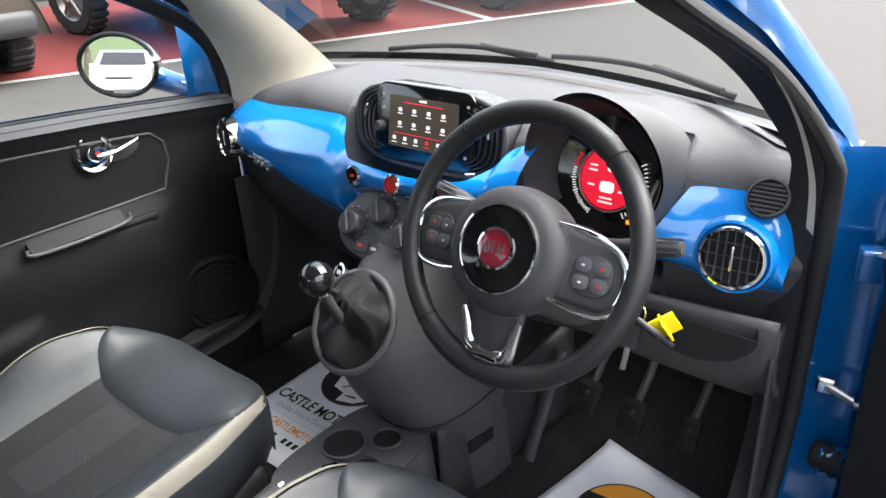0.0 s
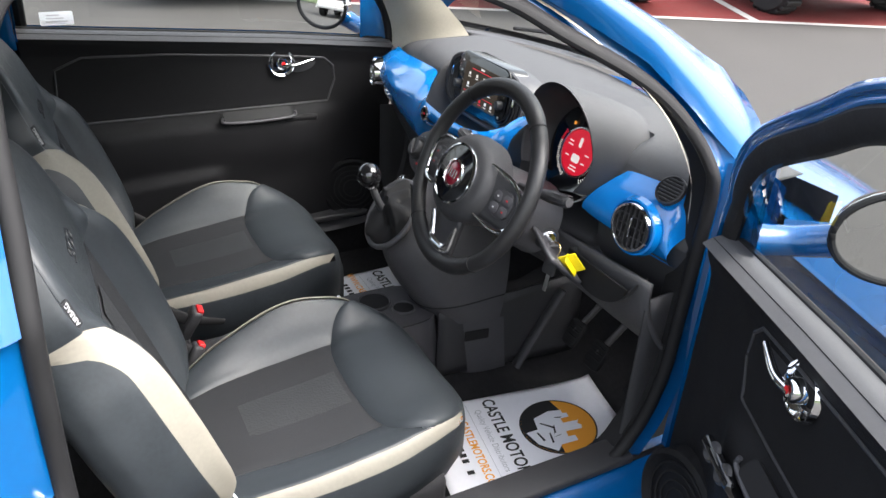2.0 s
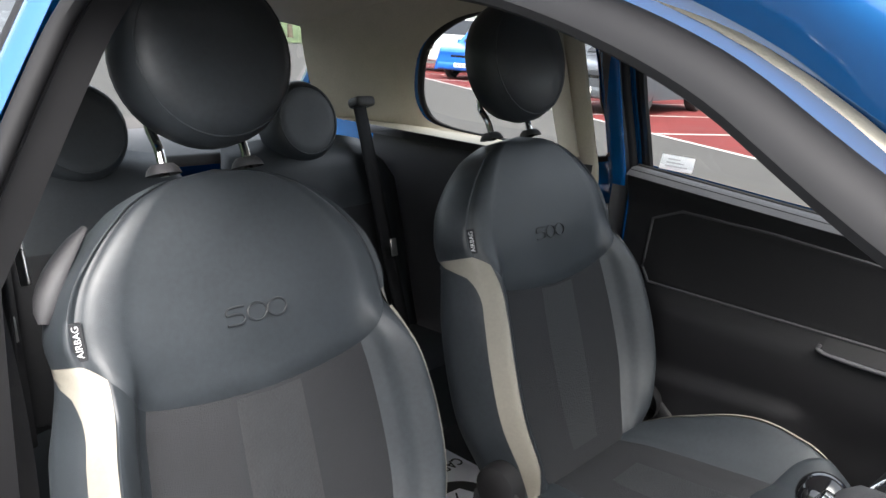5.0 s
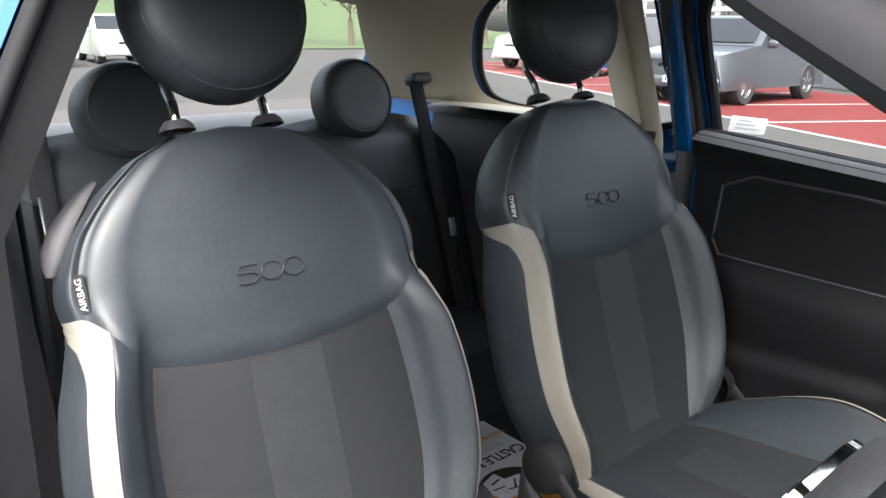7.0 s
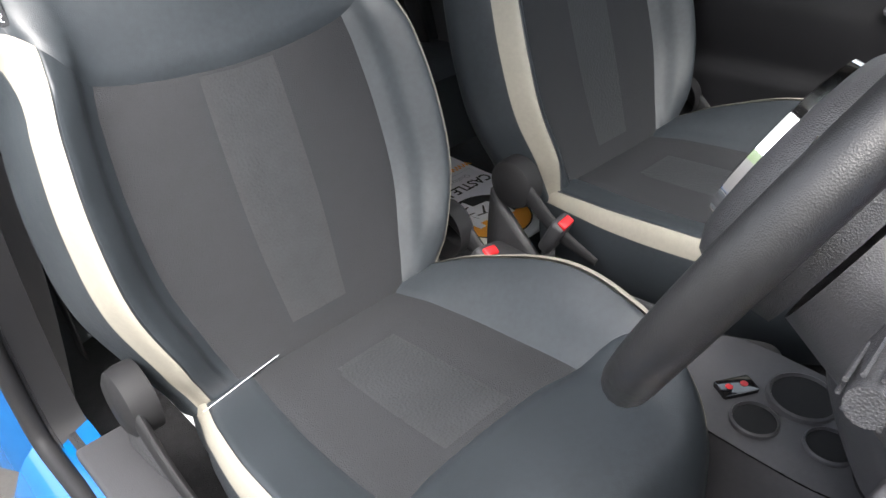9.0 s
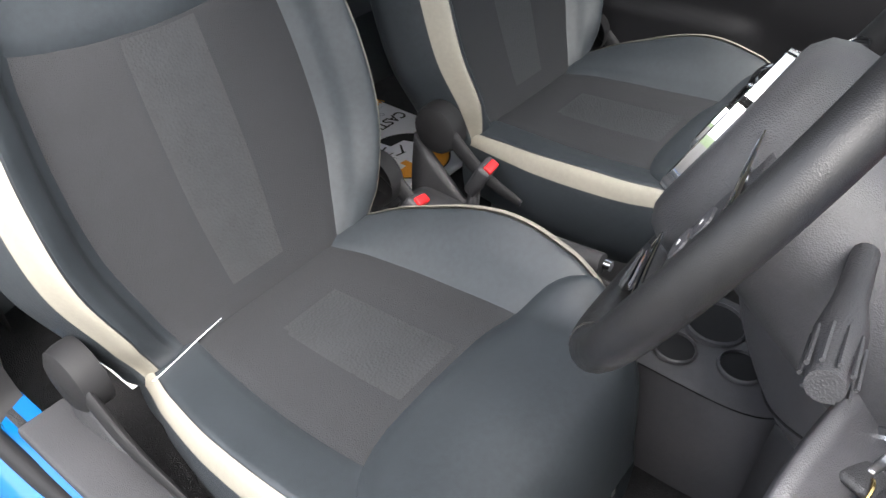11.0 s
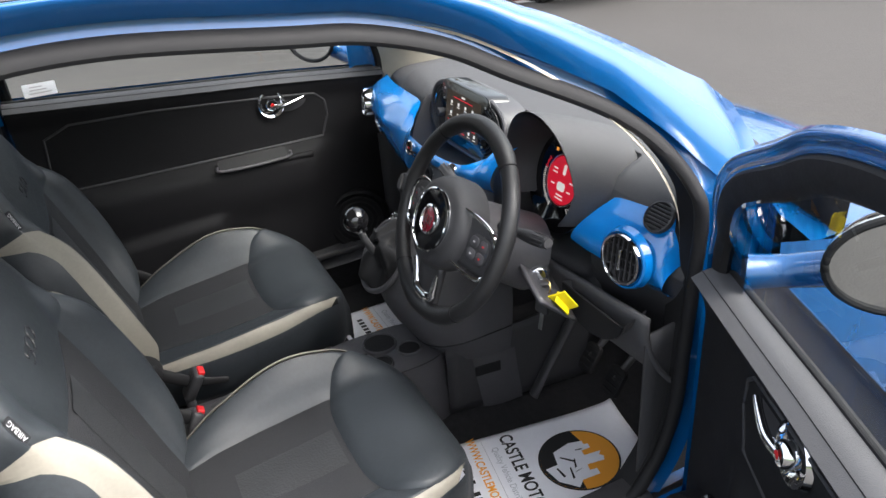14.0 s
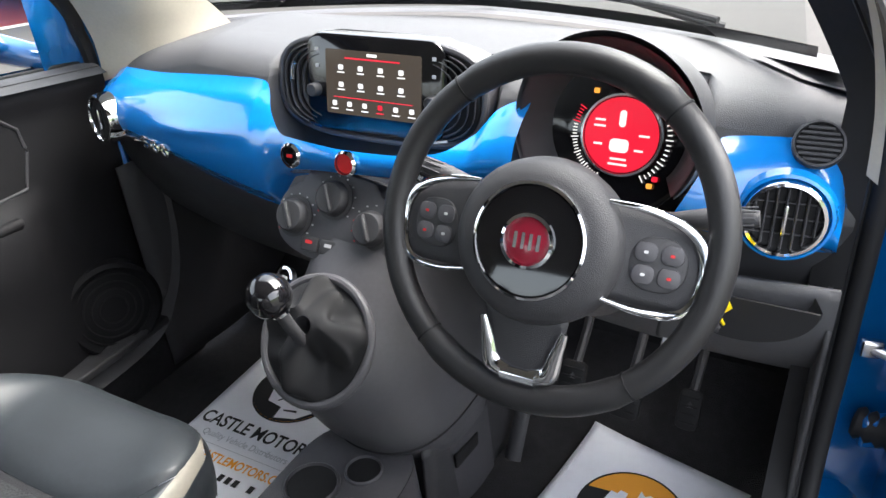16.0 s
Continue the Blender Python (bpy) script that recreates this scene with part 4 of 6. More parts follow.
def pod_point(t, z):
    """Round the gear pod, t from -1 (left) to 1 (right)."""
    q = t * math.pi / 2
    yf, w = smooth_table(POD_FRONT, z), smooth_table(POD_HALF, z)
    return Vector((0.042 + w * math.copysign(abs(math.sin(q)) ** 0.9, t), 0.30 - (0.30 - yf) * abs(math.cos(q)) ** 0.62, z))


pod = part("gear_pod", grid(lambda u, v: pod_point(2 * u - 1, 0.40 + 0.40 * v), 48, 30), GREY_PLASTIC, console, "rounded dark grey gear pod", smooth=60)
part("pod_seam", tube([pod_point(-1 + 2 * k / 40, 0.432 + 0.05 * (k / 40) ** 2) - Vector((0, 0.001, 0)) for k in range(41)], 0.0022, 6), RUBBER, pod)
part("pod_foot", grid(lambda u, v: pod_point(2 * u - 1, 0.402) + Vector((0, 0.012 + 0.02 * v, -0.17 * v)), 40, 6), GREY_PLASTIC, console)
GB = facing((0.036, 0.038, 0.698), (0.0, -0.80, 0.60))
part("boot_ring", tube([GB @ Vector((0.086 * math.cos(k * math.tau / 44), 0.088 * math.sin(k * math.tau / 44), 0.004)) for k in range(44)], 0.007, 10, closed=True), GREY_PLASTIC, pod, "boot retaining ring")


def boot(u, v):
    a = u * math.tau
    fold = 1 + 0.24 * math.sin(4 * a + 3 * v + 0.6) * math.sin(v * math.pi) + 0.10 * math.sin(9 * a - 5 * v) * math.sin(v * math.pi)
    r = (0.070 * (1 - v) ** 0.75 + 0.014) * fold
    return GB @ Vector((r * math.cos(a) - 0.006 * v, r * math.sin(a) + 0.018 * v, 0.036 * v ** 0.7 + 0.002 + 0.012 * math.sin(3 * a + 1) * math.sin(v * math.pi)))


part("gear_boot", grid(boot, 64, 22, True), BOOT_LEATHER, console, "creased black leather gear boot", smooth=60)
KN = Vector((0.019, -0.018, 0.803))
part("gear_stick", tube([(0.032, 0.012, 0.715), (0.030, -0.006, 0.755), KN], 0.009, 12), PLASTIC, console)
part("gear_collar", lathe([(0.012, -0.034), (0.015, -0.030), (0.015, -0.016), (0.013, -0.012)], facing(KN, KN - Vector((0.032, 0.012, 0.715))), 20), CHROME, console, "chrome collar")
kb = part("gear_knob", lathe([(0.030 * math.sin(k * math.pi / 14) + 1e-7, -0.030 * math.cos(k * math.pi / 14)) for k in range(15)], facing(KN, KN - Vector((0.032, 0.012, 0.715))), 28), GLOSS, console, "glossy black ball gear knob", smooth=80)
for x, y, z, r in ((-0.066, 0.106, 0.735, 0.018), (0.100, 0.108, 0.722, 0.020)):
    q = facing((x, y, z), (0.25 if x > 0 else -0.2, -0.80, 0.58))
    s = part("console_socket", lathe([(r * 0.72, 0.002), (r * 0.78, 0.006), (r, 0.005), (r * 1.02, -0.004)], q, 28), CHROME, console, "chrome ringed round switch")
    part("socket_cap", lathe([(0, 0.003), (r * 0.74, 0.003)], q, 20), GLOSS, s)
    part("socket_mark", plate(rounded(0.012, 0.008, 0.002), 0.0006, q @ pose(0, 0, 0.0042)), RED if x > 0 else MARK, s)


def console_edge(u, v, z, grow=1.0):
    c, n = math.cos(u * math.tau), math.sin(u * math.tau)
    return Vector((0.036 + grow * 0.098 * math.copysign(abs(c) ** 0.55, c), -0.005 + grow * 0.150 * math.copysign(abs(n) ** 0.55, n), z))


base = part("floor_console", grid(lambda u, v: console_edge(u, v, 0.428 - 0.19 * v, 1.0 + 0.10 * v), 48, 8, True), GREY_PLASTIC, console, "dark grey floor console", smooth=50)
part("console_top", grid(lambda u, v: console_edge(u, v, 0.430 + 0.004 * math.sin(v * 3), v), 40, 5, True), GREY_PLASTIC, console, smooth=60)
for x, y, r in ((0.002, 0.004, 0.041), (0.082, -0.022, 0.028), (0.060, 0.062, 0.028)):
    c = part("cup_holder", lathe([(r * 0.93, 0.0015), (r * 0.96, 0.007), (r, 0.010), (r * 1.08, 0.008), (r * 1.12, 0.0)], pose(x, y, 0.430), 32), GREY_PLASTIC, console, "round cup holder")
    # flat black disc just under the rim imitates the shade of a deep well
    part("cup_shade_disc", lathe([(0, 0.0055), (r * 0.95, 0.0055)], pose(x, y, 0.430), 24), RUBBER, c)
sp = part("switch_plate", plate(rounded(0.030, 0.052, 0.004), 0.006, pose(0.046, -0.066, 0.440, 0, 0, 60), 0.0015), GLOSS, console, "small switch plate with red marks")
for k in (-1, 1):
    part("switch_mark", plate(oval(0.005, 0.005, 12, 0, 0.011 * k), 0.0006, pose(0.046, -0.066, 0.4408, 0, 0, 60)), RED, sp)
brace = part("console_brace", tube([(0.187, 0.345, 0.250), (0.188, 0.400, 0.345), (0.189, 0.470, 0.465)], 0.016, 12, flat=0.6), PLASTIC, console, "black console brace")
part("console_flank", grid(lambda u, v: Vector((0.13 + 0.045 * u, 0.13 + 0.42 * u, 0.24 + (0.20 + 0.06 * u) * v)), 12, 8), PLASTIC, console, "black console flank", solid=0.006)
part("flank_vent", rbox((0.006, 0.07, 0.030), pose(0.150, 0.235, 0.36, 0, 0, -6), 0.003), RUBBER, console)


# ---- steering wheel ----
wheel = thing("steering_wheel", (0.356, 0.064, 0.914), "black leather steering wheel with chrome spokes and airbag", "steering wheel")
WN = Vector((0, -math.cos(radians(25)), math.sin(radians(25))))
WM = facing((0.356, 0.064, 0.914), WN)
R = 0.1845


def rim_ring(a0, a1, n, closed=False, mat=WHEEL_LEATHER, name="rim", grow=0.0):
    pts = [WM @ Vector((R * math.cos(a0 + (a1 - a0) * k / n), R * math.sin(a0 + (a1 - a0) * k / n) + 0.008, 0)) for k in range(n if closed else n + 1)]
    return part(name, tube(pts, [0.0158 + grow + 0.0015 * (abs(math.sin(k / n * math.tau)) > 0.8) for k in range(len(pts))], 16, closed=closed, up=WN), mat, wheel, "black leather rim", smooth=80)


rim_ring(0, math.tau, 96, True)
for a in (50, 130, 230, 310):
    q = radians(a)
    rim_ring(q - 0.006, q + 0.006, 2, mat=RUBBER, name="rim_seam", grow=0.0012)
hub_z = 0.045
hb = part("airbag_cover", lathe([(0.090, -0.03), (0.095, 0.0), (0.093, 0.018), (0.086, 0.032), (0.074, 0.039), (0.062, 0.0405), (0, 0.0405)], WM @ pose(0.0, -0.002, 0), 48, 1.0, 0.96), PLASTIC, wheel, "round black airbag cover", smooth=60)
part("hub_disc", lathe([(0, hub_z + 0.002), (0.057, hub_z), (0.059, hub_z - 0.008)], WM, 48), GLOSS, hb, "piano black disc")
part("hub_ring", lathe([(0.0575, hub_z - 0.002), (0.059, hub_z + 0.0025), (0.0618, hub_z + 0.0015), (0.0628, hub_z - 0.005)], WM, 56), CHROME, hb, "chrome ring")
part("emblem_ring", lathe([(0.024, hub_z + 0.002), (0.0255, hub_z + 0.006), (0.029, hub_z + 0.005), (0.030, hub_z)], WM, 40), CHROME, hb, "chrome emblem ring")
part("emblem", lathe([(0, hub_z + 0.005), (0.020, hub_z + 0.0045), (0.0242, hub_z + 0.003)], WM, 36), BADGE_RED, hb, "dark red round emblem")
for k in range(4):
    part("emblem_bar", plate(rounded(0.0035, 0.017, 0.0008), 0.0008, WM @ pose(-0.0125 + 0.0085 * k, 0, hub_z + 0.0055)), SATIN, hb)
for a in (1, -1):
    # side spokes
    def spoke(u, v, a=a):
        x = 0.070 + 0.106 * u
        top, bot = 0.050 - 0.026 * u * u, -0.046 - 0.004 * u
        return WM @ Vector((a * x, bot + (top - bot) * v, 0.020 * (1 - u) ** 1.3 + 0.005 * math.sin(v * math.pi) - 0.006))
    sp = part("spoke", grid(spoke, 14, 10), PLASTIC, wheel, "side spoke", solid=0.010, smooth=60)
    ring = [(0.066, 0.053, 0.022), (0.100, 0.050, 0.015), (0.132, 0.040, 0.006), (0.152, 0.022, 0.002), (0.158, -0.006, 0.000), (0.153, -0.034, 0.000), (0.138, -0.050, 0.003), (0.105, -0.053, 0.011), (0.070, -0.046, 0.020)]
    part("spoke_trim", tube([WM @ Vector((a * x * 1.08, y, z + 0.002)) for x, y, z in ring], [0.002, 0.004, 0.0052, 0.006, 0.006, 0.0056, 0.005, 0.0035, 0.002], 10, steps=40, flat=0.6, up=WN), CHROME, sp, "chrome spoke trim")
    bp = WM @ pose(a * 0.126, -0.003, 0.0095, 0, a * 8, 0)
    pad = part("button_pad", plate(rounded(0.058, 0.056, 0.024), 0.008, bp, 0.003), PLASTIC, sp, "black switch pad")
    for x in (-0.013, 0.013):
        for y in (-0.0115, 0.0115):
            b = part("wheel_button", plate(rounded(0.0225, 0.0195, 0.0075), 0.003, bp @ pose(x, y, 0.0018), 0.0012), GREY_PLASTIC, pad)
            part("button_mark", plate(rounded(0.0045, 0.003, 0.001), 0.0005, bp @ pose(x, y, 0.0023)), RED if (a > 0 and x > 0) or (a < 0 and x < 0) else MARK, pad)
# lower spoke
def low(u, v):
    y = -0.080 - 0.086 * v
    w = 0.048 - 0.014 * v
    return WM @ Vector(((2 * u - 1) * w, y, 0.018 * (1 - v) - 0.004 + 0.006 * math.cos((2 * u - 1) * 1.5)))
ls = part("lower_spoke", grid(low, 10, 10), PLASTIC, wheel, "lower spoke", solid=0.012)
for a in (1, -1):
    part("spoke_trim", tube([WM @ Vector((a * x, y, z)) for x, y, z in ((0.047, -0.092, 0.020), (0.040, -0.118, 0.014), (0.033, -0.143, 0.009), (0.012, -0.151, 0.008))], [0.004, 0.008, 0.011, 0.010], 12, steps=18, flat=0.6, up=WN), CHROME, ls, "chrome spoke trim")
part("spoke_trim", tube([WM @ Vector((x, -0.152, 0.009)) for x in (-0.02, 0, 0.02)], 0.010, 12, flat=0.6, up=WN), CHROME, ls)
# column shroud, stalks, ignition
column = thing("steering_column", (0.365, 0.2, 0.8), "dark grey steering column shroud with stalks and ignition lock", "steering column")
part("shroud", grid(lambda u, v: WM @ Vector(((0.075 + 0.01 * v) * math.cos(u * math.tau), -0.012 + (0.068 + 0.012 * v) * math.sin(u * math.tau) - 0.02 * v, -0.035 - 0.16 * v)), 36, 8, True, cap=True), GREY_PLASTIC, column, "dark grey column shroud", smooth=50)
for a in (1, -1):
    st = part("stalk", tube([WM @ Vector((a * x, y, z)) for x, y, z in ((0.06, 0.030, -0.070), (0.12, 0.040, -0.070), (0.16, 0.048, -0.070), (0.205, 0.056, -0.070))], [0.008, 0.009, 0.013, 0.009], 14), PLASTIC, column, "black control stalk")
    for k in range(10):
        c = [WM @ Vector((a * (0.165 + 0.036 * j), 0.049 + 0.007 * j + 0.0122 * math.sin(k * math.tau / 10), -0.070 + 0.0122 * math.cos(k * math.tau / 10))) for j in (0, 1)]
        part("grip_rib", tube(c, 0.0013, 5), PLASTIC, st)
IG = facing((0.432, 0.208, 0.792), (0.94, -0.30, 0.12))
lk = part("ignition_lock", lathe([(0.014, 0.0), (0.015, 0.016), (0.022, 0.014), (0.026, 0.004), (0.03, -0.05)], IG, 28), PLASTIC, column, "ignition lock")
part("lock_face", lathe([(0, 0.012), (0.014, 0.013), (0.0155, 0.017), (0.018, 0.0155)], IG, 24), SATIN, lk, "satin lock ring")
part("column_cover", grid(lambda u, v: Vector((0.29 + 0.24 * u, 0.175 + 0.02 * math.cos(u * 3) + 0.08 * v, 0.80 - 0.07 * v + 0.03 * math.sin(u * 3.1))), 14, 8), GREY_PLASTIC, column, solid=0.008)

keys = thing("car_keys", (0.50, 0.15, 0.75), "car key and yellow plastic tag hanging from the ignition", "keys")
part("key_blade_inserted", rbox((0.026, 0.012, 0.006), IG @ pose(0, 0, 0.026, 0, 90, 0), 0.002), STEEL, keys)
part("key_head", rbox((0.024, 0.008, 0.028), IG @ pose(0, 0, 0.042, 0, 0, 0), 0.004), PLASTIC, keys)
P0 = IG @ Vector((0.004, 0.004, 0.052))
part("key_ring", tube([P0 + Vector((0.014 * math.cos(k * math.tau / 24), 0.004 * math.sin(k * math.tau / 24), 0.014 * math.sin(k * math.tau / 24) - 0.012)) for k in range(24)], 0.0013, 6, closed=True), BRASS, keys, "brass split ring")
part("spare_key", rbox((0.030, 0.010, 0.046), Matrix.Translation(P0 + Vector((-0.006, -0.004, -0.050))) @ pose(0, 0, 0, 0, 8, 20), 0.007), PLASTIC, keys, "black key fob")
part("spare_blade", rbox((0.009, 0.0025, 0.045), Matrix.Translation(P0 + Vector((-0.012, -0.004, -0.094))) @ pose(0, 0, 0, 0, 8, 20), 0.001), STEEL, keys, "steel key blade")
part("blue_band", rbox((0.022, 0.012, 0.018), Matrix.Translation(P0 + Vector((0.014, 0.0, -0.016))) @ pose(0, 30, 0, 0, -25, 20), 0.004), SKY_BLUE, keys, "light blue tag band")
part("yellow_tag", join(rbox((0.040, 0.004, 0.046), Matrix.Translation(P0 + Vector((0.040, 0.012, -0.026))) @ pose(0, 0, 0, 20, -30, 35), 0.0015), rbox((0.004, 0.026, 0.042), Matrix.Translation(P0 + Vector((0.042, 0.010, -0.028))) @ pose(0, 0, 0, 20, -30, 35), 0.0015)), YELLOW, keys, "yellow plastic tag")

# pedals
for x, y, z, w in ((0.255, 0.470, 0.370, 0.05), (0.362, 0.462, 0.370, 0.055), (0.468, 0.505, 0.345, 0.04)):
    pd = thing("pedal", (x, y, 0.25), "black rubber foot pedal on a steel arm", "pedal", "pedals")
    part("pedal_pad", plate(rounded(w, 0.075, 0.012), 0.012, facing((x, y, z), (0, -0.85, 0.5)), 0.003), RUBBER, pd)
    part("pedal_arm", tube([(x, y + 0.006, z), (x + 0.004, y + 0.10, z + 0.10), (x, y + 0.16, z + 0.26)], 0.009, 8, steps=8), PLASTIC, pd)
    for k in range(4):
        part("pad_rib", rbox((w * 0.8, 0.004, 0.003), facing((x, y, z), (0, -0.85, 0.5)) @ pose(0, -0.024 + 0.016 * k, 0.001), 0.001, 1), RUBBER, pd)


# ---- doors ----
def belt(y):
    return 0.971 - 0.079 * y - 0.012 * max(0.0, y) * 2


def card_x(y, z):
    """How far the door card stands in from the middle of the car (left side taken as positive)."""
    b = belt(y)
    t = b - z
    roll = 0.018 * math.exp(-((t - 0.02) / 0.035) ** 2)
    arm_len = 1 / (1 + math.exp((y - 0.115) / 0.022)) / (1 + math.exp((-0.60 - y) / 0.02))
    arm = 0.046 * arm_len / (1 + math.exp((z - 0.745) / 0.010)) * (0.35 + 0.65 / (1 + math.exp((0.60 - z) / 0.03)))
    pocket = 0.030 / (1 + math.exp((z - (0.607 + 0.06 * y)) / 0.006)) / (1 + math.exp((y + 0.235) / 0.012)) / (1 + math.exp((-0.62 - y) / 0.02))
    return 0.685 - roll - arm - pocket - 0.012 * (z < 0.55) * 0


def make_door(a, name_label):
    f = mirror_x(a)
    door = thing("door_1" if a < 0 else "door_2", (a * 0.755, 0.40, 0.40), name_label, "car door", "front doors", "structure")
    y0, y1 = 0.345, -0.70
    part("door_card", grid(lambda u, v: f(Vector((card_x(y0 + (y1 - y0) * u, 0.36 + (belt(y0 + (y1 - y0) * u) - 0.36) * v) - 0.0, y0 + (y1 - y0) * u, 0.36 + (belt(y0 + (y1 - y0) * u) - 0.36) * v))), 90, 70), DOOR_PLASTIC, door, "charcoal moulded door card, shade put into its colour", smooth=50)
    part("belt_roll", grid(lambda u, v: f(Vector((0.655 + 0.055 * v + 0.006 * math.sin(v * 3.1), y0 + (y1 - y0) * u, belt(y0 + (y1 - y0) * u) - 0.012 + 0.016 * math.sin(min(1, v * 2) * math.pi / 2)))), 40, 8), DASH, door, "charcoal door top roll", smooth=60)
    # cloth insert with a rounded front end
    ins = [(0.155, 0.83), (0.15, 0.875), (0.12, 0.902), (0.0, 0.916), (-0.35, 0.945), (-0.56, 0.95), (-0.63, 0.92), (-0.64, 0.80), (-0.62, 0.768), (0.13, 0.765)]
    cx, cz = -0.22, 0.835

    def insert(u, v):
        n = len(ins)
        p = [Vector(ins[(int(u * n) + d) % n]) for d in (0, 1)]
        q = p[0].lerp(p[1], u * n - int(u * n))
        c = Vector((cx, cz)).lerp(q, v)
        return f(Vector((card_x(c.x, c.y) - 0.0035 + 0.003 * (v > 0.97), c.x, c.y)))

    part("cloth_insert", grid(insert, 60, 14, True), DOOR_CLOTH, door, "black cloth door insert", smooth=60)
    part("insert_piping", tube([insert(k / 60, 1.0) for k in range(60)], 0.0035, 6, closed=True), PLASTIC, door)
    # pull recess with satin bar
    part("pull_recess", plate(rounded(0.205, 0.034, 0.010), 0.012, facing(f(Vector((0.641, -0.105, 0.757))), f(Vector((-0.75, 0, 0.66))))), RUBBER, door, "door pull recess")
    part("pull_bar", tube([f(Vector(p)) for p in ((0.636, 0.008, 0.758), (0.632, 0.0, 0.742), (0.630, -0.10, 0.738), (0.632, -0.205, 0.742), (0.637, -0.212, 0.756))], 0.0042, 10, steps=20), GREY_PLASTIC, door, "door pull bar")
    # handle
    hm = facing(f(Vector((card_x(0, 0.895) - 0.004, -0.014, 0.896))), f(Vector((-1, 0, 0.05))))
    h = part("handle_bowl", lathe([(0, -0.004), (0.026, -0.002), (0.035, 0.006), (0.040, 0.008), (0.044, 0.0)], hm, 32), CHROME, door, "chrome door handle bowl")
    part("handle_hub", lathe([(0.018, -0.002), (0.018, 0.016), (0.014, 0.022), (0, 0.023)], hm, 24), CHROME, h)
    hx = card_x(0, 0.895)
    part("handle_lever", tube([f(Vector(p)) for p in ((hx - 0.020, -0.015, 0.892), (hx - 0.026, 0.02, 0.892), (hx - 0.024, 0.05, 0.898), (hx - 0.018, 0.082, 0.904))], [0.010, 0.008, 0.0065, 0.005], 12, steps=14, flat=0.7), CHROME, h, "chrome lever")
    part("lock_mark", lathe([(0, 0.025), (0.006, 0.0245)], hm, 12), RED, h)
    part("handle_recess", plate(oval(0.055, 0.034, 32), 0.004, facing(f(Vector((hx - 0.0045, 0.04, 0.897))), f(Vector((-1, 0, 0)))), 0.001), PLASTIC, door)
    # speaker
    sm = facing(f(Vector((0.668, 0.205, 0.455))), f(Vector((-0.94, -0.30, 0.1))))
    s = part("speaker", lathe([(0.105, -0.03), (0.103, 0.012), (0.094, 0.018), (0.088, 0.010), (0.082, 0.004), (0.04, 0.007), (0, 0.009)], sm, 40), DOOR_PLASTIC, door, "round door speaker grille")
    for k in range(4):
        part("speaker_ring", tube([sm @ Vector(((0.03 + 0.016 * k) * math.cos(q * math.tau / 32), (0.03 + 0.016 * k) * math.sin(q * math.tau / 32), 0.009)) for q in range(32)], 0.002, 6, closed=True), RUBBER, s)
    # switch pack
    sw = part("switch_pack", rbox((0.02, 0.11, 0.05), pose(a * (0.628 if a > 0 else 0.66), 0.03, 0.715, 0, a * -35, 0), 0.012), GLOSS if a > 0 else DOOR_PLASTIC, door, "window switch pack")
    if a > 0:
        for k in range(2):
            part("window_switch", lathe([(0, 0.006), (0.014, 0.005), (0.017, 0.0)], facing((0.617, 0.005 + 0.045 * k, 0.728), (-0.85, 0, 0.5)), 18), PLASTIC, sw)
    # outer skin, end faces and window frame
    part("outer_skin", grid(lambda u, v: f(Vector((0.775 + 0.035 * math.sin(v * 2.6) - 0.02 * (v > 0.97), 0.40 - 1.13 * u, 0.33 + (belt(0.40 - 1.13 * u) + 0.0 - 0.33) * v))), 30, 24), BLUE, door, "blue painted door skin", smooth=60)
    part("front_edge", grid(lambda u, v: f(Vector((0.68 + 0.10 * u, 0.35 + 0.05 * u, 0.36 + 0.60 * v))), 6, 12), BLUE, door)
    part("rear_edge", grid(lambda u, v: f(Vector((0.68 + 0.10 * u, -0.70 - 0.03 * u, 0.36 + 0.64 * v))), 6, 12), BLUE, door)
    part("bottom_edge", grid(lambda u, v: f(Vector((0.68 + 0.10 * u, 0.36 - 1.07 * v, 0.36 - 0.03 * u))), 4, 12), BLUE, door)
    ts = [k / 400 for k in range(401)]
    up = [t for t in ts if rim(t).y > belt(rim(t).x) - 0.02]

    def frame_pt(u, g, o):
        i = u * (len(up) - 1)
        t = up[int(i)] + (up[min(int(i) + 1, len(up) - 1)] - up[int(i)]) * (i - int(i))
        return f(rim3(t, g, o + (0.20 * max(0.0, rim(t, g).y - 1.0) if a > 0 else 0.0)))

    part("window_frame", grid(lambda u, v: frame_pt(u, 0.020 - 0.030 * v, 0.030 + 0.008 * math.sin(v * 3.14)), 80, 6), BLUE, door, "blue painted window frame", solid=0.012, smooth=60)
    part("frame_rubber", grid(lambda u, v: frame_pt(u, (-0.026 + 0.022 * math.cos(v * math.tau)) if a > 0 else (-0.018 + 0.014 * math.cos(v * math.tau)), 0.026 + 0.012 * math.sin(v * math.tau)), 80, 8, close_v=True), RUBBER, door, "black window channel")
    part("belt_rubber", tube([f(Vector((0.712, 0.33 - 1.03 * k / 12, belt(0.33 - 1.03 * k / 12) + 0.002))) for k in range(13)], 0.007, 8), RUBBER, door)

    def pane(u, v):
        p = frame_pt(u, -0.012, 0.022)
        y = p.y
        lo = f(Vector((0.712, y, belt(y) - 0.01)))
        return p.lerp(lo, v)

    part("door_window", grid(pane, 60, 6), WINDSCREEN, door, "clear door window", smooth=80).visible_shadow = False
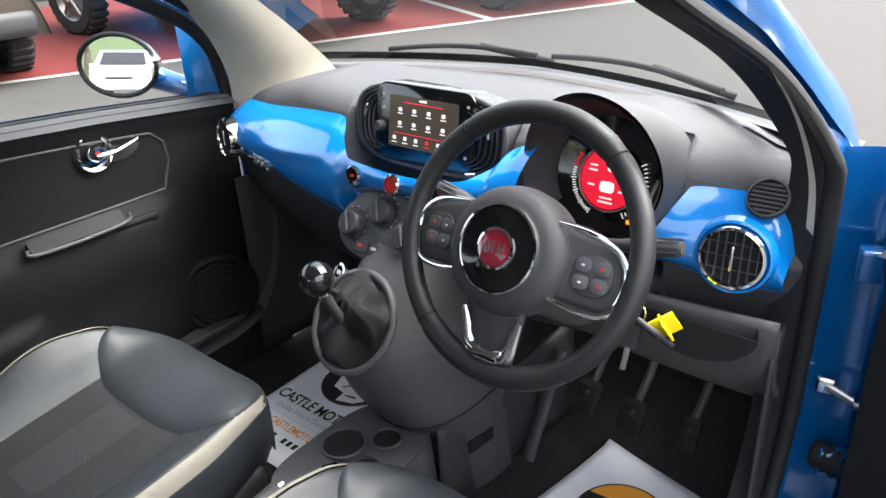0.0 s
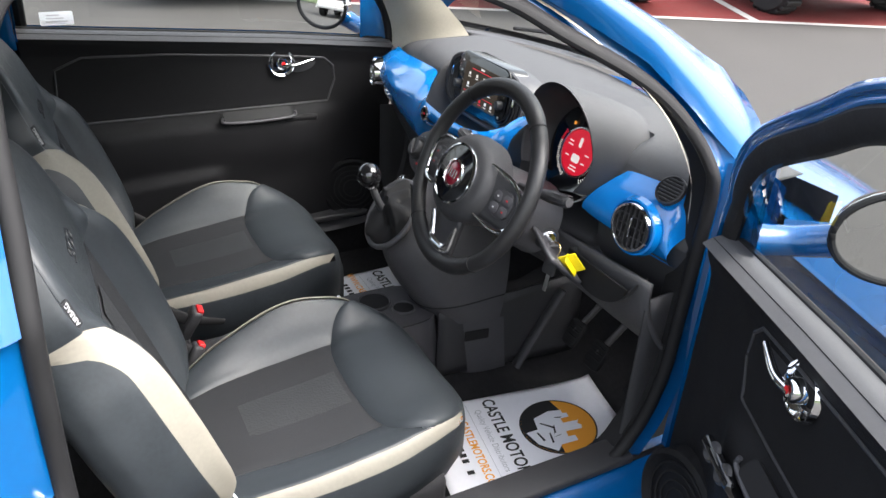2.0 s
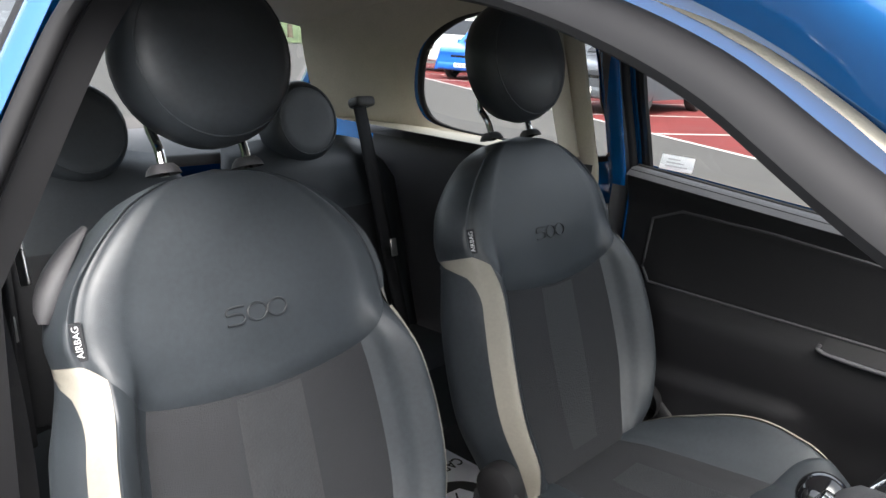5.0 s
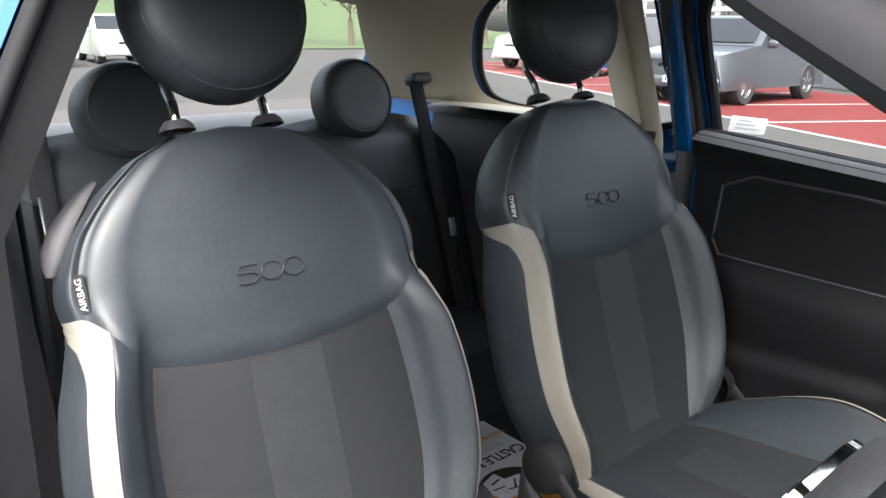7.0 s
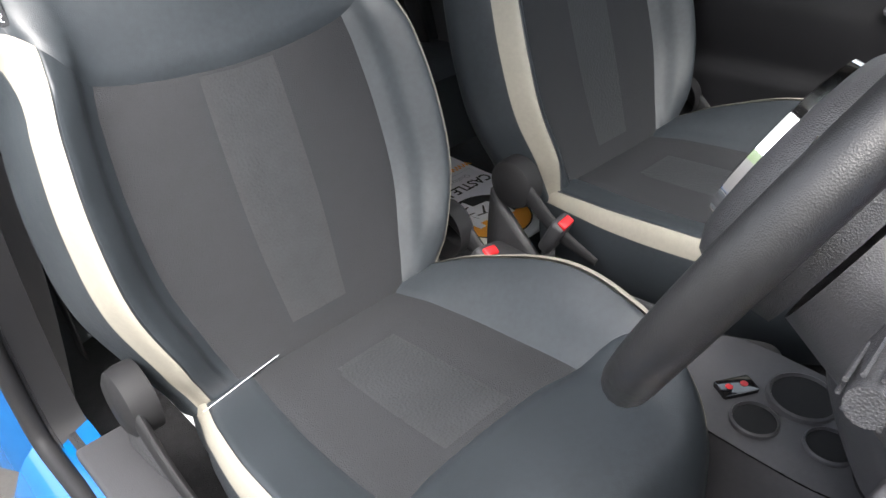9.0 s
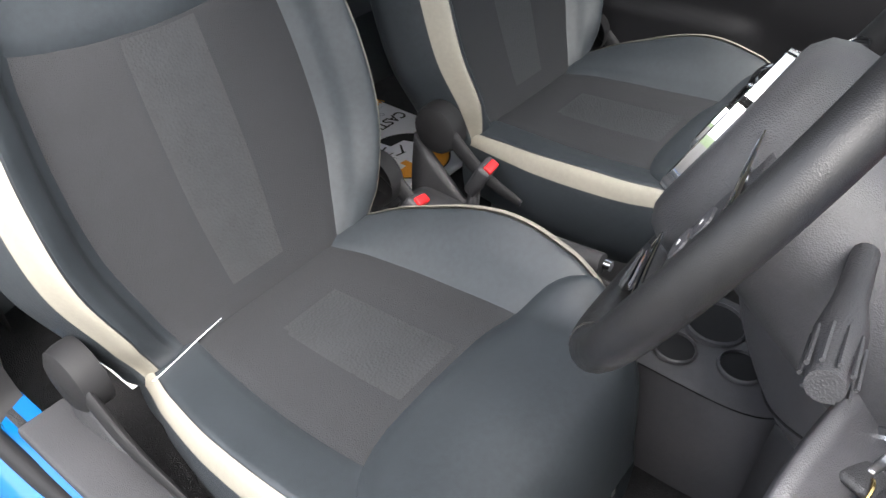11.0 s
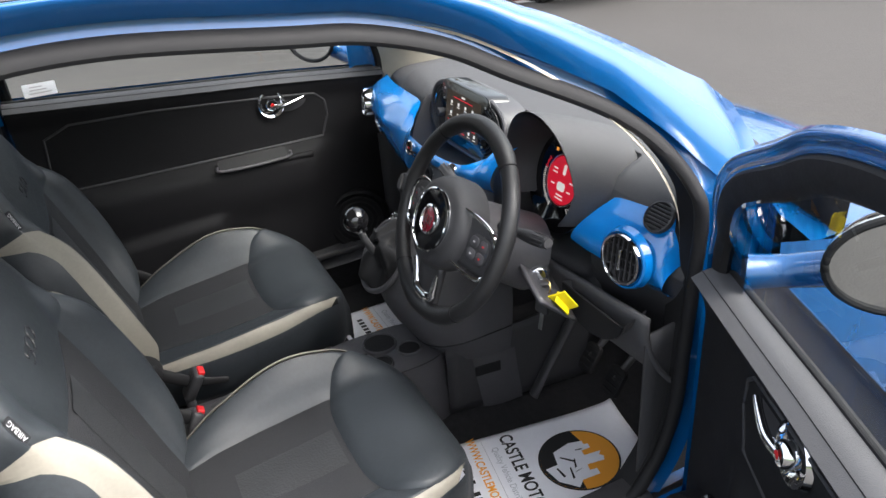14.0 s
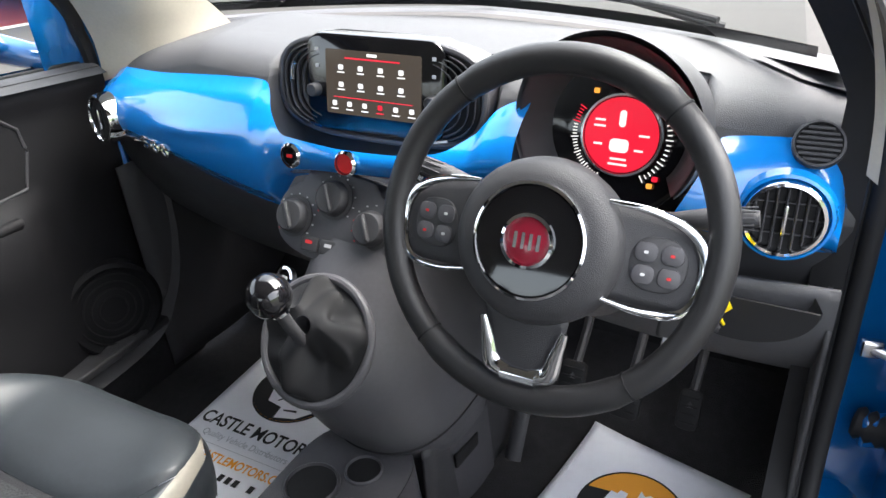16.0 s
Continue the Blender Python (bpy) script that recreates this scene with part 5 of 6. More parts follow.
    # quarter post near the mirror
    part("mirror_post", grid(lambda u, v: f(Vector((0.700 + 0.016 * math.sin(u * 3.1), 0.345 - 0.095 * u, belt(0.3) - 0.01 + (0.155 - 0.02 * u + 0.10 * u) * v))), 8, 8), BLUE if a < 0 else BLUE, door, "painted mirror post")
    # mirror
    c = Vector((0.895, 0.205, 1.018))
    back = Vector((0.45, -0.89, 0.11)) if a < 0 else Vector((-0.20, -0.97, 0.02))
    mm = facing(f(c), back)
    hs = part("mirror_shell", lathe([(1e-7, -0.085), (0.3, -0.078), (0.6, -0.058), (0.85, -0.028), (0.97, 0.0), (1.0, 0.016), (0.985, 0.020)], mm @ Matrix.Diagonal((0.108, 0.075, 1, 1)), 40), CHROME, door, "chrome mirror shell", smooth=60)
    part("mirror_rim", tube([mm @ Vector((0.106 * math.cos(k * math.tau / 40), 0.073 * math.sin(k * math.tau / 40), 0.018)) for k in range(40)], 0.006, 8, closed=True), RUBBER, hs)
    part("mirror_glass", plate(oval(0.102, 0.069, 40), 0.003, mm @ pose(0, 0, 0.017)), MIRROR, hs, "mirror glass")
    part("mirror_foot", tube([f(Vector(p)) for p in ((0.715, 0.30, 0.955), (0.78, 0.29, 0.960), (0.85, 0.25, 0.985))], [0.03, 0.026, 0.03], 14, steps=8), BLUE, door, "blue mirror foot")
    return door


passenger_door = make_door(-1, "closed passenger door with black cloth card and chrome handle")
lm = facing((-0.699, -0.600, 1.052), (1, 0, 0.3))
wl = part("window_label", plate(rounded(0.080, 0.034, 0.003), 0.0012, lm), PAPER, passenger_door, "small pale paper label on the window")
for k in range(3):
    part("label_bar", plate(rounded(0.030 + 0.012 * k, 0.003, 0.0008), 0.0006, lm @ pose(-0.008 + 0.004 * k, 0.008 - 0.008 * k, 0.0006)), GREY_INK, wl)
driver_door = make_door(1, "wide open blue driver's door with black cloth card")
driver_door.matrix_basis = pose(0.755, 0.40, 0.40, 0, 0, 63.5)
# check strap and striker on the pillars
strap = thing("door_check_strap", (0.72, 0.40, 0.60), "bare steel door check strap on the blue pillar", "door check")
part("strap_arm", tube([(0.710, 0.402, 0.636), (0.755, 0.39, 0.630), (0.80, 0.375, 0.624)], [0.008, 0.006, 0.006], 10), STEEL, strap)
part("strap_bracket", rbox((0.030, 0.016, 0.028), pose(0.712, 0.402, 0.636, 0, 0, 10), 0.005), SATIN, strap)
for z in (0.50, 0.86):
    hg = part("hinge", rbox((0.06, 0.03, 0.05), pose(0.75, 0.398, z, 0, 0, 20), 0.006), BLUE, body, "blue painted steel hinge")
    part("hinge_pin", lathe([(0, 0.035), (0.010, 0.033), (0.010, -0.033), (0, -0.035)], pose(0.775, 0.385, z), 16), BLUE, hg)
bellows = thing("wiring_gaiter", (0.75, 0.39, 0.40), "ribbed black rubber wiring gaiter", "gaiter")
part("bellows", tube([(0.715 + 0.0075 * k, 0.40 - 0.002 * k, 0.505 - 0.028 * 0) for k in range(13)], [0.026 if k % 2 else 0.020 for k in range(13)], 18), RUBBER, bellows, smooth=80)
striker = thing("door_striker", (0.735, -0.735, 0.70), "chrome steel door striker loop on the blue pillar", "striker")
part("striker_plate", rbox((0.045, 0.012, 0.062), pose(0.738, -0.742, 0.728, 0, 0, 8), 0.004), SATIN, striker)
part("striker_loop", tube([(0.745, -0.735, 0.748), (0.765, -0.715, 0.748), (0.768, -0.712, 0.728), (0.765, -0.715, 0.708), (0.745, -0.735, 0.708)], 0.006, 10, steps=16), CHROME, striker)


# ---- rear seat, belts, mats ----
rear_seat = thing("bench_seat", (0, -1.3, 0.25), "black rear bench with two round headrests", "seat")
for a in (1, -1):
    part("rear_backrest", grid(lambda u, v: Vector((a * 0.31 + 0.30 * (2 * u - 1) * (1 - 0.25 * max(0, v - 0.8) / 0.2), -1.30 - 0.16 * v + 0.035 * math.sin(u * math.pi) - 0.05 * max(0, v - 0.9) / 0.1, 0.46 + 0.53 * v + 0.03 * math.sin(u * math.pi) * (v > 0.5) * v)), 20, 20), LEATHER, rear_seat, "black rear backrest", smooth=60, solid=0.08)
    part("rear_cloth", grid(lambda u, v: Vector((a * 0.31 + 0.17 * (2 * u - 1), -1.294 - 0.16 * (0.1 + 0.6 * v) + 0.035 * math.sin((0.22 + 0.56 * u) * math.pi) + 0.004, 0.46 + 0.53 * (0.1 + 0.6 * v))), 10, 10), FABRIC, rear_seat, smooth=60)
    part("rear_cushion", grid(lambda u, v: Vector((a * 0.31 + 0.29 * (2 * u - 1), -1.32 + 0.42 * v, 0.46 + 0.05 * math.sin(u * math.pi) + 0.02 * v - 0.14 * max(0, v - 0.88) / 0.12)), 16, 16), LEATHER, rear_seat, smooth=60)
    m = facing((a * 0.285, -1.45, 1.055), (0, 0.95, 0.25))
    h = part("rear_headrest", lathe([(0, 0.030), (0.065, 0.033), (0.084, 0.034), (0.096, 0.028), (0.106, 0.006), (0.108, -0.04), (0.08, -0.06), (0, -0.062)], m, 36), LEATHER, rear_seat, "round black rear headrest", smooth=50)
    part("headrest_ring", tube([m @ Vector((0.087 * math.cos(q * math.tau / 36), 0.087 * math.sin(q * math.tau / 36), 0.034)) for q in range(36)], 0.002, 6, closed=True), LEATHER, h)
for a in (1, -1):
    bp = thing("rear_side_trim", (a * 0.6, -1.1, 0.3), "black rear side trim panel with cup recess", "trim panel", "rear trims", "structure")
    part("trim_panel", grid(lambda u, v: Vector((a * (0.655 - 0.03 * math.sin(v * 3.1) - 0.05 * max(0, u - 0.6)), -0.79 - 0.76 * u, 0.30 + (0.72 + 0.0 * u) * v)), 20, 20), PLASTIC, bp, smooth=60)
    part("trim_top", grid(lambda u, v: Vector((a * (0.60 + 0.08 * v - 0.05 * max(0, u - 0.6)), -0.84 - 0.71 * u, 1.005 + 0.02 * math.sin(v * 2.0))), 20, 5), DASH, bp, smooth=60)
# belts
for a in (1, -1):
    fb = thing("front_seat_belt", (a * 0.62, -0.86, 0.3), "black front seat belt hanging at the pillar", "seat belt", "seat belts")
    part("belt_web", grid(lambda u, v: Vector((a * (0.605 + 0.025 * v), -0.845 - 0.03 * u, 0.35 + 0.84 * v)), 3, 16), FABRIC, fb, solid=0.003)
    part("belt_anchor", rbox((0.03, 0.05, 0.11), pose(a * 0.603, -0.86, 1.20), 0.014), CREAM_TRIM if a > 0 else PLASTIC, fb, "belt anchor cover")
    part("belt_tongue", rbox((0.006, 0.03, 0.06), pose(a * 0.600, -0.855, 0.985, 20), 0.003), STEEL, fb)
    pt = thing("pillar_cover", (a * 0.64, -0.79, 0.4), "ivory middle pillar cover", "pillar trim", "pillar covers", "structure")
    part("cover", grid(lambda u, v: Vector((a * (0.680 - 0.43 * max(0, 0.93 + 0.45 * v - 1.0) - 0.012 * math.sin(u * 3.1)), -0.785 - 0.060 * u, 0.93 + 0.45 * v)), 8, 16), CREAM_TRIM, pt, smooth=60, solid=0.006)
    part("lower_cover", grid(lambda u, v: Vector((a * (0.684 - 0.012 * math.sin(u * 3.1)), -0.748 - 0.08 * u, 0.37 + 0.56 * v)), 8, 12), PLASTIC, pt, smooth=60, solid=0.006)
for a in (1, -1):
    rb = thing("rear_seat_belt", (a * 0.48, -1.3, 0.45), "black rear seat belt with steel tongue", "seat belt", "seat belts")
    part("belt_web", grid(lambda u, v: Vector((a * (0.50 + 0.045 * (u - 0.5) - 0.085 * v * 0.3), -1.24 - 0.20 * v, 0.47 + 0.62 * v)), 3, 12), FABRIC, rb, solid=0.003)
    part("belt_guide", rbox((0.07, 0.05, 0.03), pose(a * 0.50, -1.46, 1.10, 20, 0, 0), 0.012), PLASTIC, rb)
    part("belt_tongue", rbox((0.022, 0.006, 0.05), pose(a * 0.49, -1.292, 0.72, 15), 0.003), STEEL, rb)
# buckles and handbrake
for x, y, z, r in ((-0.052, -0.434, 0.485, 12), (0.102, -0.461, 0.490, -10)):
    bk = thing("belt_buckle", (x, y, z - 0.22), "black belt buckle with red release button", "belt buckle", "belt buckles")
    m = pose(x, y, z, -28, r, 0)
    part("buckle_body", rbox((0.040, 0.026, 0.085), m @ pose(0, 0, -0.035), 0.008), PLASTIC, bk)
    part("release_button", rbox((0.026, 0.016, 0.014), m @ pose(0, 0.004, 0.006), 0.003), RED, bk, "red release button")
    part("buckle_stalk", tube([m @ Vector((0, 0, -0.07)), Vector((x, y - 0.03, z - 0.20))], 0.012, 10), PLASTIC, bk)
brake = thing("handbrake", (0.025, -0.35, 0.35), "black handbrake lever between the front seats", "handbrake")
part("lever", tube([(0.022, -0.48, 0.40), (0.024, -0.38, 0.435), (0.026, -0.25, 0.455), (0.026, -0.17, 0.468)], [0.014, 0.016, 0.019, 0.016], 14, steps=12), PLASTIC, brake)
part("lever_button", lathe([(0.009, 0), (0.008, 0.010), (0, 0.011)], facing((0.026, -0.166, 0.469), (0, 1, 0.1)), 16), SATIN, brake, "satin release button")
part("lever_base", rbox((0.09, 0.34, 0.10), pose(0.024, -0.38, 0.385), 0.03), PLASTIC, brake)


def mat_z(y):
    return 0.2235 + 0.42 * max(0, y - 0.50)


def paper_mat(cx, cy, turn, w, l, label, curl=0.0):
    """A printed paper floor mat; its face lies in x and y of its own, the head of the print towards +x."""
    mt = thing("paper_mat", (cx, cy, 0.24), label, "paper mat", "paper mats")
    M = pose(cx, cy, 0.226, 0, 0, turn)

    def at(x, y, lift):
        p = M @ Vector((x, y, 0))
        z = 0.226 + lift + 0.42 * max(0, p.y - 0.5) + curl * max(0, p.y - cy - 0.12) ** 2 + 0.004 * math.sin(6 * x + 2) * math.sin(7 * y)
        return Vector((p.x, p.y, z))

    def flat(bm):
        for v in bm.verts:
            v.co = at(v.co.x, v.co.y, v.co.z)
        return bm

    part("sheet", grid(lambda u, v: at(w * (u - 0.5), l * (v - 0.5), 0.0), 20, 24), PAPER, mt, "white printed paper", solid=0.0008)
    return mt, flat, M
    

def print_on(mt, flat, w, l):
    """Castle mark and words of the garage."""
    def bm_plate(o, lift):
        bm = bmesh.new()
        bm.faces.new([bm.verts.new((x, y, lift)) for x, y in o])
        bmesh.ops.triangulate(bm, faces=bm.faces)
        return bm
    def disc(r, cx, cy, lift, n=40):
        return bm_plate([(cx + r * math.cos(k * math.tau / n), cy + r * math.sin(k * math.tau / n)) for k in range(n)], lift)
    cy = 0.085
    part("logo_edge", flat(disc(0.098, 0, cy, 0.0012)), INK, mt)
    part("logo_disc", flat(disc(0.094, 0, cy, 0.0017)), ORANGE, mt, "orange disc")
    hill = [(0.094 * math.cos(t), cy + 0.094 * math.sin(t)) for t in [math.pi * (0.94 + k / 20 * 0.98) for k in range(21)]] + [(0.05, cy - 0.052), (0.0, cy - 0.020), (-0.045, cy + 0.03)]
    part("logo_hill", flat(bm_plate(hill, 0.0022)), INK, mt, "dark hill of the mark")
    keep = [(-0.040, cy - 0.050), (-0.056, cy - 0.004), (-0.052, cy + 0.030), (-0.040, cy + 0.030), (-0.038, cy + 0.040), (-0.024, cy + 0.040), (-0.022, cy + 0.016), (-0.006, cy + 0.016), (-0.006, cy + 0.058), (0.004, cy + 0.050), (0.012, cy + 0.058), (0.024, cy + 0.054), (0.024, cy + 0.010), (0.042, cy + 0.008),
            (0.042, cy + 0.026), (0.060, cy + 0.026), (0.064, cy - 0.020), (0.082, cy - 0.036), (0.050, cy - 0.074), (0.004, cy - 0.088), (0.0, cy - 0.056)]
    part("logo_castle", flat(bm_plate(keep, 0.0027)), PAPER, mt, "white castle of the mark")
    for x0, y0, x1, y1 in ((-0.020, -0.040, 0.004, -0.010), (0.010, -0.060, 0.040, -0.052), (0.018, -0.030, 0.052, -0.034), (-0.004, -0.010, 0.022, -0.016), (0.030, -0.004, 0.034, -0.022), (-0.030, 0.004, -0.028, 0.022)):
        part("logo_stroke", flat(bm_plate([(x0, cy + y0), (x1, cy + y1), (x1 + 0.003, cy + y1 - 0.006), (x0 + 0.002, cy + y0 - 0.004)], 0.0032)), INK, mt)
    def words(text, size, y, mat, name, squash=0.78, bold=0.0, width=None):
        cu = bpy.data.curves.new(name, "FONT")
        cu.body, cu.size, cu.align_x, cu.align_y, cu.offset = text, size, "CENTER", "CENTER", bold
        ob = new("t", cu)
        me = bpy.data.meshes.new_from_object(ob.evaluated_get(bpy.context.evaluated_depsgraph_get()))
        bpy.data.objects.remove(ob)
        bm = bmesh.new()
        bm.from_mesh(me)
        bpy.data.meshes.remove(me)
        bm.transform(pose(0, y, 0.0014) @ Matrix.Diagonal((squash, 1, 1, 1)))
        part(name, flat(bm), mat, mt)
    words("CASTLE MOTORS", 0.046, -0.055, INK, "heading", 0.80, 0.0009)
    words("Quality Vehicle Distributors", 0.023, -0.092, GREY_INK, "subheading", 0.85)
    part("print_rule", flat(bm_plate([(-0.14, -0.115), (0.14, -0.115), (0.14, -0.1162), (-0.14, -0.1162)], 0.0014)), GREY_INK, mt)
    words("WWW.CASTLEMOTORS.COM", 0.030, -0.142, ORANGE, "web_line", 0.80, 0.0006)
    for k in range(11):
        if k in (5, 9):
            continue
        part("number_bar", flat(bm_plate([(-0.105 + 0.019 * k, -0.187), (-0.093 + 0.019 * k, -0.187), (-0.093 + 0.019 * k, -0.170), (-0.105 + 0.019 * k, -0.170)], 0.0014)), INK, mt)


for cx, cy, turn, lab in ((0.404, 0.244, -10, "white printed paper mat in the driver's footwell"), (-0.335, 0.265, 0, "white printed paper mat in the passenger footwell"), (0.36, -0.93, 0, "white printed paper mat behind the driver's seat"), (-0.30, -0.90, 0, "white printed paper mat behind the passenger seat")):
    q, flat, M = paper_mat(cx, cy, turn, 0.31, 0.49 if cy > 0 else 0.42, lab, 0.5 if cy > 0 else 0.0)
    print_on(q, flat, 0.31, 0.49)
slip = thing("paper_sheet", (0.36, -0.5, 0.47), "white paper sheet edge tucked behind the cushion", "paper")
part("sheet", grid(lambda u, v: Vector((0.345 + 0.23 * u, -0.552 + 0.050 * u + 0.016 * v, 0.452 + 0.012 * u + 0.016 * v)), 8, 2), PAPER, slip, solid=0.0008)
# left windscreen pillar trim
pillar = thing("screen_pillar_trim", (-0.6, 0.35, 0.93), "ivory windscreen pillar trim with round tweeter", "pillar trim", kind="structure")
EA = [(-0.668, 0.345, 0.905), (-0.658, 0.335, 1.00), (-0.628, 0.265, 1.12), (-0.575, 0.115, 1.25), (-0.53, -0.05, 1.33), (-0.50, -0.3, 1.38)]
EB = [(-0.47, 0.515, 0.985), (-0.485, 0.485, 1.03), (-0.505, 0.375, 1.14), (-0.495, 0.20, 1.27), (-0.47, 0.03, 1.36), (-0.44, -0.2, 1.41)]
for a in (1, -1):
    pt = pillar if a > 0 else thing("screen_pillar_trim", (0.6, 0.35, 0.93), "ivory windscreen pillar trim", "pillar trim", kind="structure")
    part("trim", grid(lambda u, v: mirror_x(a)(spline(EA, u).lerp(spline(EB, u), v if a > 0 else 0.07 * v) + Vector((0.02, -0.03, 0.0)) * (math.sin(v * math.pi) if a > 0 else 0.0)), 30, 10), CREAM_TRIM, pt, "ivory plastic", smooth=60)
tm = facing((-0.585, 0.388, 1.052), (0.80, -0.58, 0.12))
tw = part("tweeter", lathe([(0, 0.010), (0.012, 0.011), (0.016, 0.009), (0.020, 0.011), (0.026, 0.009), (0.030, 0.010), (0.036, 0.004), (0.038, -0.01)], tm, 36), CREAM_TRIM, pillar, "round ivory tweeter cover")


# ---- outside ----
D, NL = Vector((0.447, 0.894, 0)), Vector((-0.894, 0.447, 0))
L0 = Vector((-7.15, 0.0, 0))
TURN = math.degrees(math.atan2(D.y, D.x)) - 90
ASPHALT = material("worn grey asphalt", (0.052, 0.050, 0.048), 0.9, vary=0.14, scale=1.3, bump=0.6, bump_scale=90, spec=0.2)
RED_BAY = material("red painted bay surface", (0.105, 0.018, 0.017), 0.85, vary=0.22, scale=1.6, bump=0.5, bump_scale=90, spec=0.2)
LINE = material("white road paint", (0.34, 0.335, 0.32), 0.8, vary=0.15, scale=5)
WALL = material("grey rendered wall", (0.16, 0.165, 0.175), 0.85, vary=0.08, scale=2.0)
WHITE_WOOD = material("white painted rail", (0.45, 0.45, 0.45), 0.6, vary=0.05, scale=6)
GRASS = material("rough grass", (0.045, 0.07, 0.02), 0.95, vary=0.35, scale=2.0, bump=1.0, bump_scale=40)
FOLIAGE = material("bare winter brush", (0.07, 0.055, 0.035), 0.95, vary=0.4, scale=3)
BARK = material("bark", (0.10, 0.08, 0.06), 0.9, vary=0.3, scale=8)
TYRE = material("tyre rubber", (0.020, 0.020, 0.021), 0.8, vary=0.2, scale=12)
ALLOY = material("alloy wheel", (0.42, 0.43, 0.44), 0.3, metal=1.0)
PLATE = material("number plate", (0.75, 0.75, 0.72), 0.4)
LAMP = material("headlamp", (0.55, 0.58, 0.6), 0.08, metal=0.6)

ground = thing("ground", (0, 0, 0), "worn grey asphalt yard", "ground", kind="structure")
part("asphalt", grid(lambda u, v: Vector((900 * (u - 0.5), 900 * (v - 0.5), 0.0)), 8, 8), ASPHALT, ground)


def strip(name, label, a, b, p, q, z, mat, kind="structure"):
    """A flat strip of ground from a to b along the bays and from p to q across them."""
    t = thing(name, L0 + D * a + NL * p, label, "marking", kind=kind)
    bm = grid(lambda u, v: L0 + D * (a + (b - a) * u) + NL * (p + (q - p) * v) + Vector((0, 0, z)), 10, 2)
    part("surface", bm, mat, t)
    return t


strip("parking_bays", "red painted parking bays", -26, 24, 0.06, 5.6, 0.004, RED_BAY)
strip("bay_line", "white line along the red bays", -26, 24, -0.05, 0.06, 0.008, LINE)
for k in range(-10, 9):
    strip("bay_line", "white line between two bays", 2.55 * k - 0.9, 2.55 * k - 0.8, 0.06, 5.0, 0.008, LINE)
wall = thing("yard_wall", L0 + NL * 6, "grey rendered yard wall", "wall", kind="structure")
part("wall_face", rbox((0.3, 44, 1.75), Matrix.Translation(L0 + NL * 6.6 + D * -8 + Vector((0, 0, 0.875))) @ pose(0, 0, 0, 0, 0, TURN), 0.03), WALL, wall)
fence = thing("white_fence", L0 + NL * 6.6 + Vector((0, 0, 1.75)), "white painted rail fence on the wall", "fence")
for k in range(19):
    part("post", rbox((0.12, 0.12, 1.1), Matrix.Translation(L0 + NL * 6.6 + D * (-29 + 2.3 * k) + Vector((0, 0, 2.3))) @ pose(0, 0, 0, 0, 0, TURN), 0.01, 1), WHITE_WOOD, fence)
for z in (1.95, 2.35, 2.8):
    part("rail", rbox((0.06, 44, 0.14), Matrix.Translation(L0 + NL * 6.55 + D * -8 + Vector((0, 0, z))) @ pose(0, 0, 0, 0, 0, TURN), 0.01, 1), WHITE_WOOD, fence)


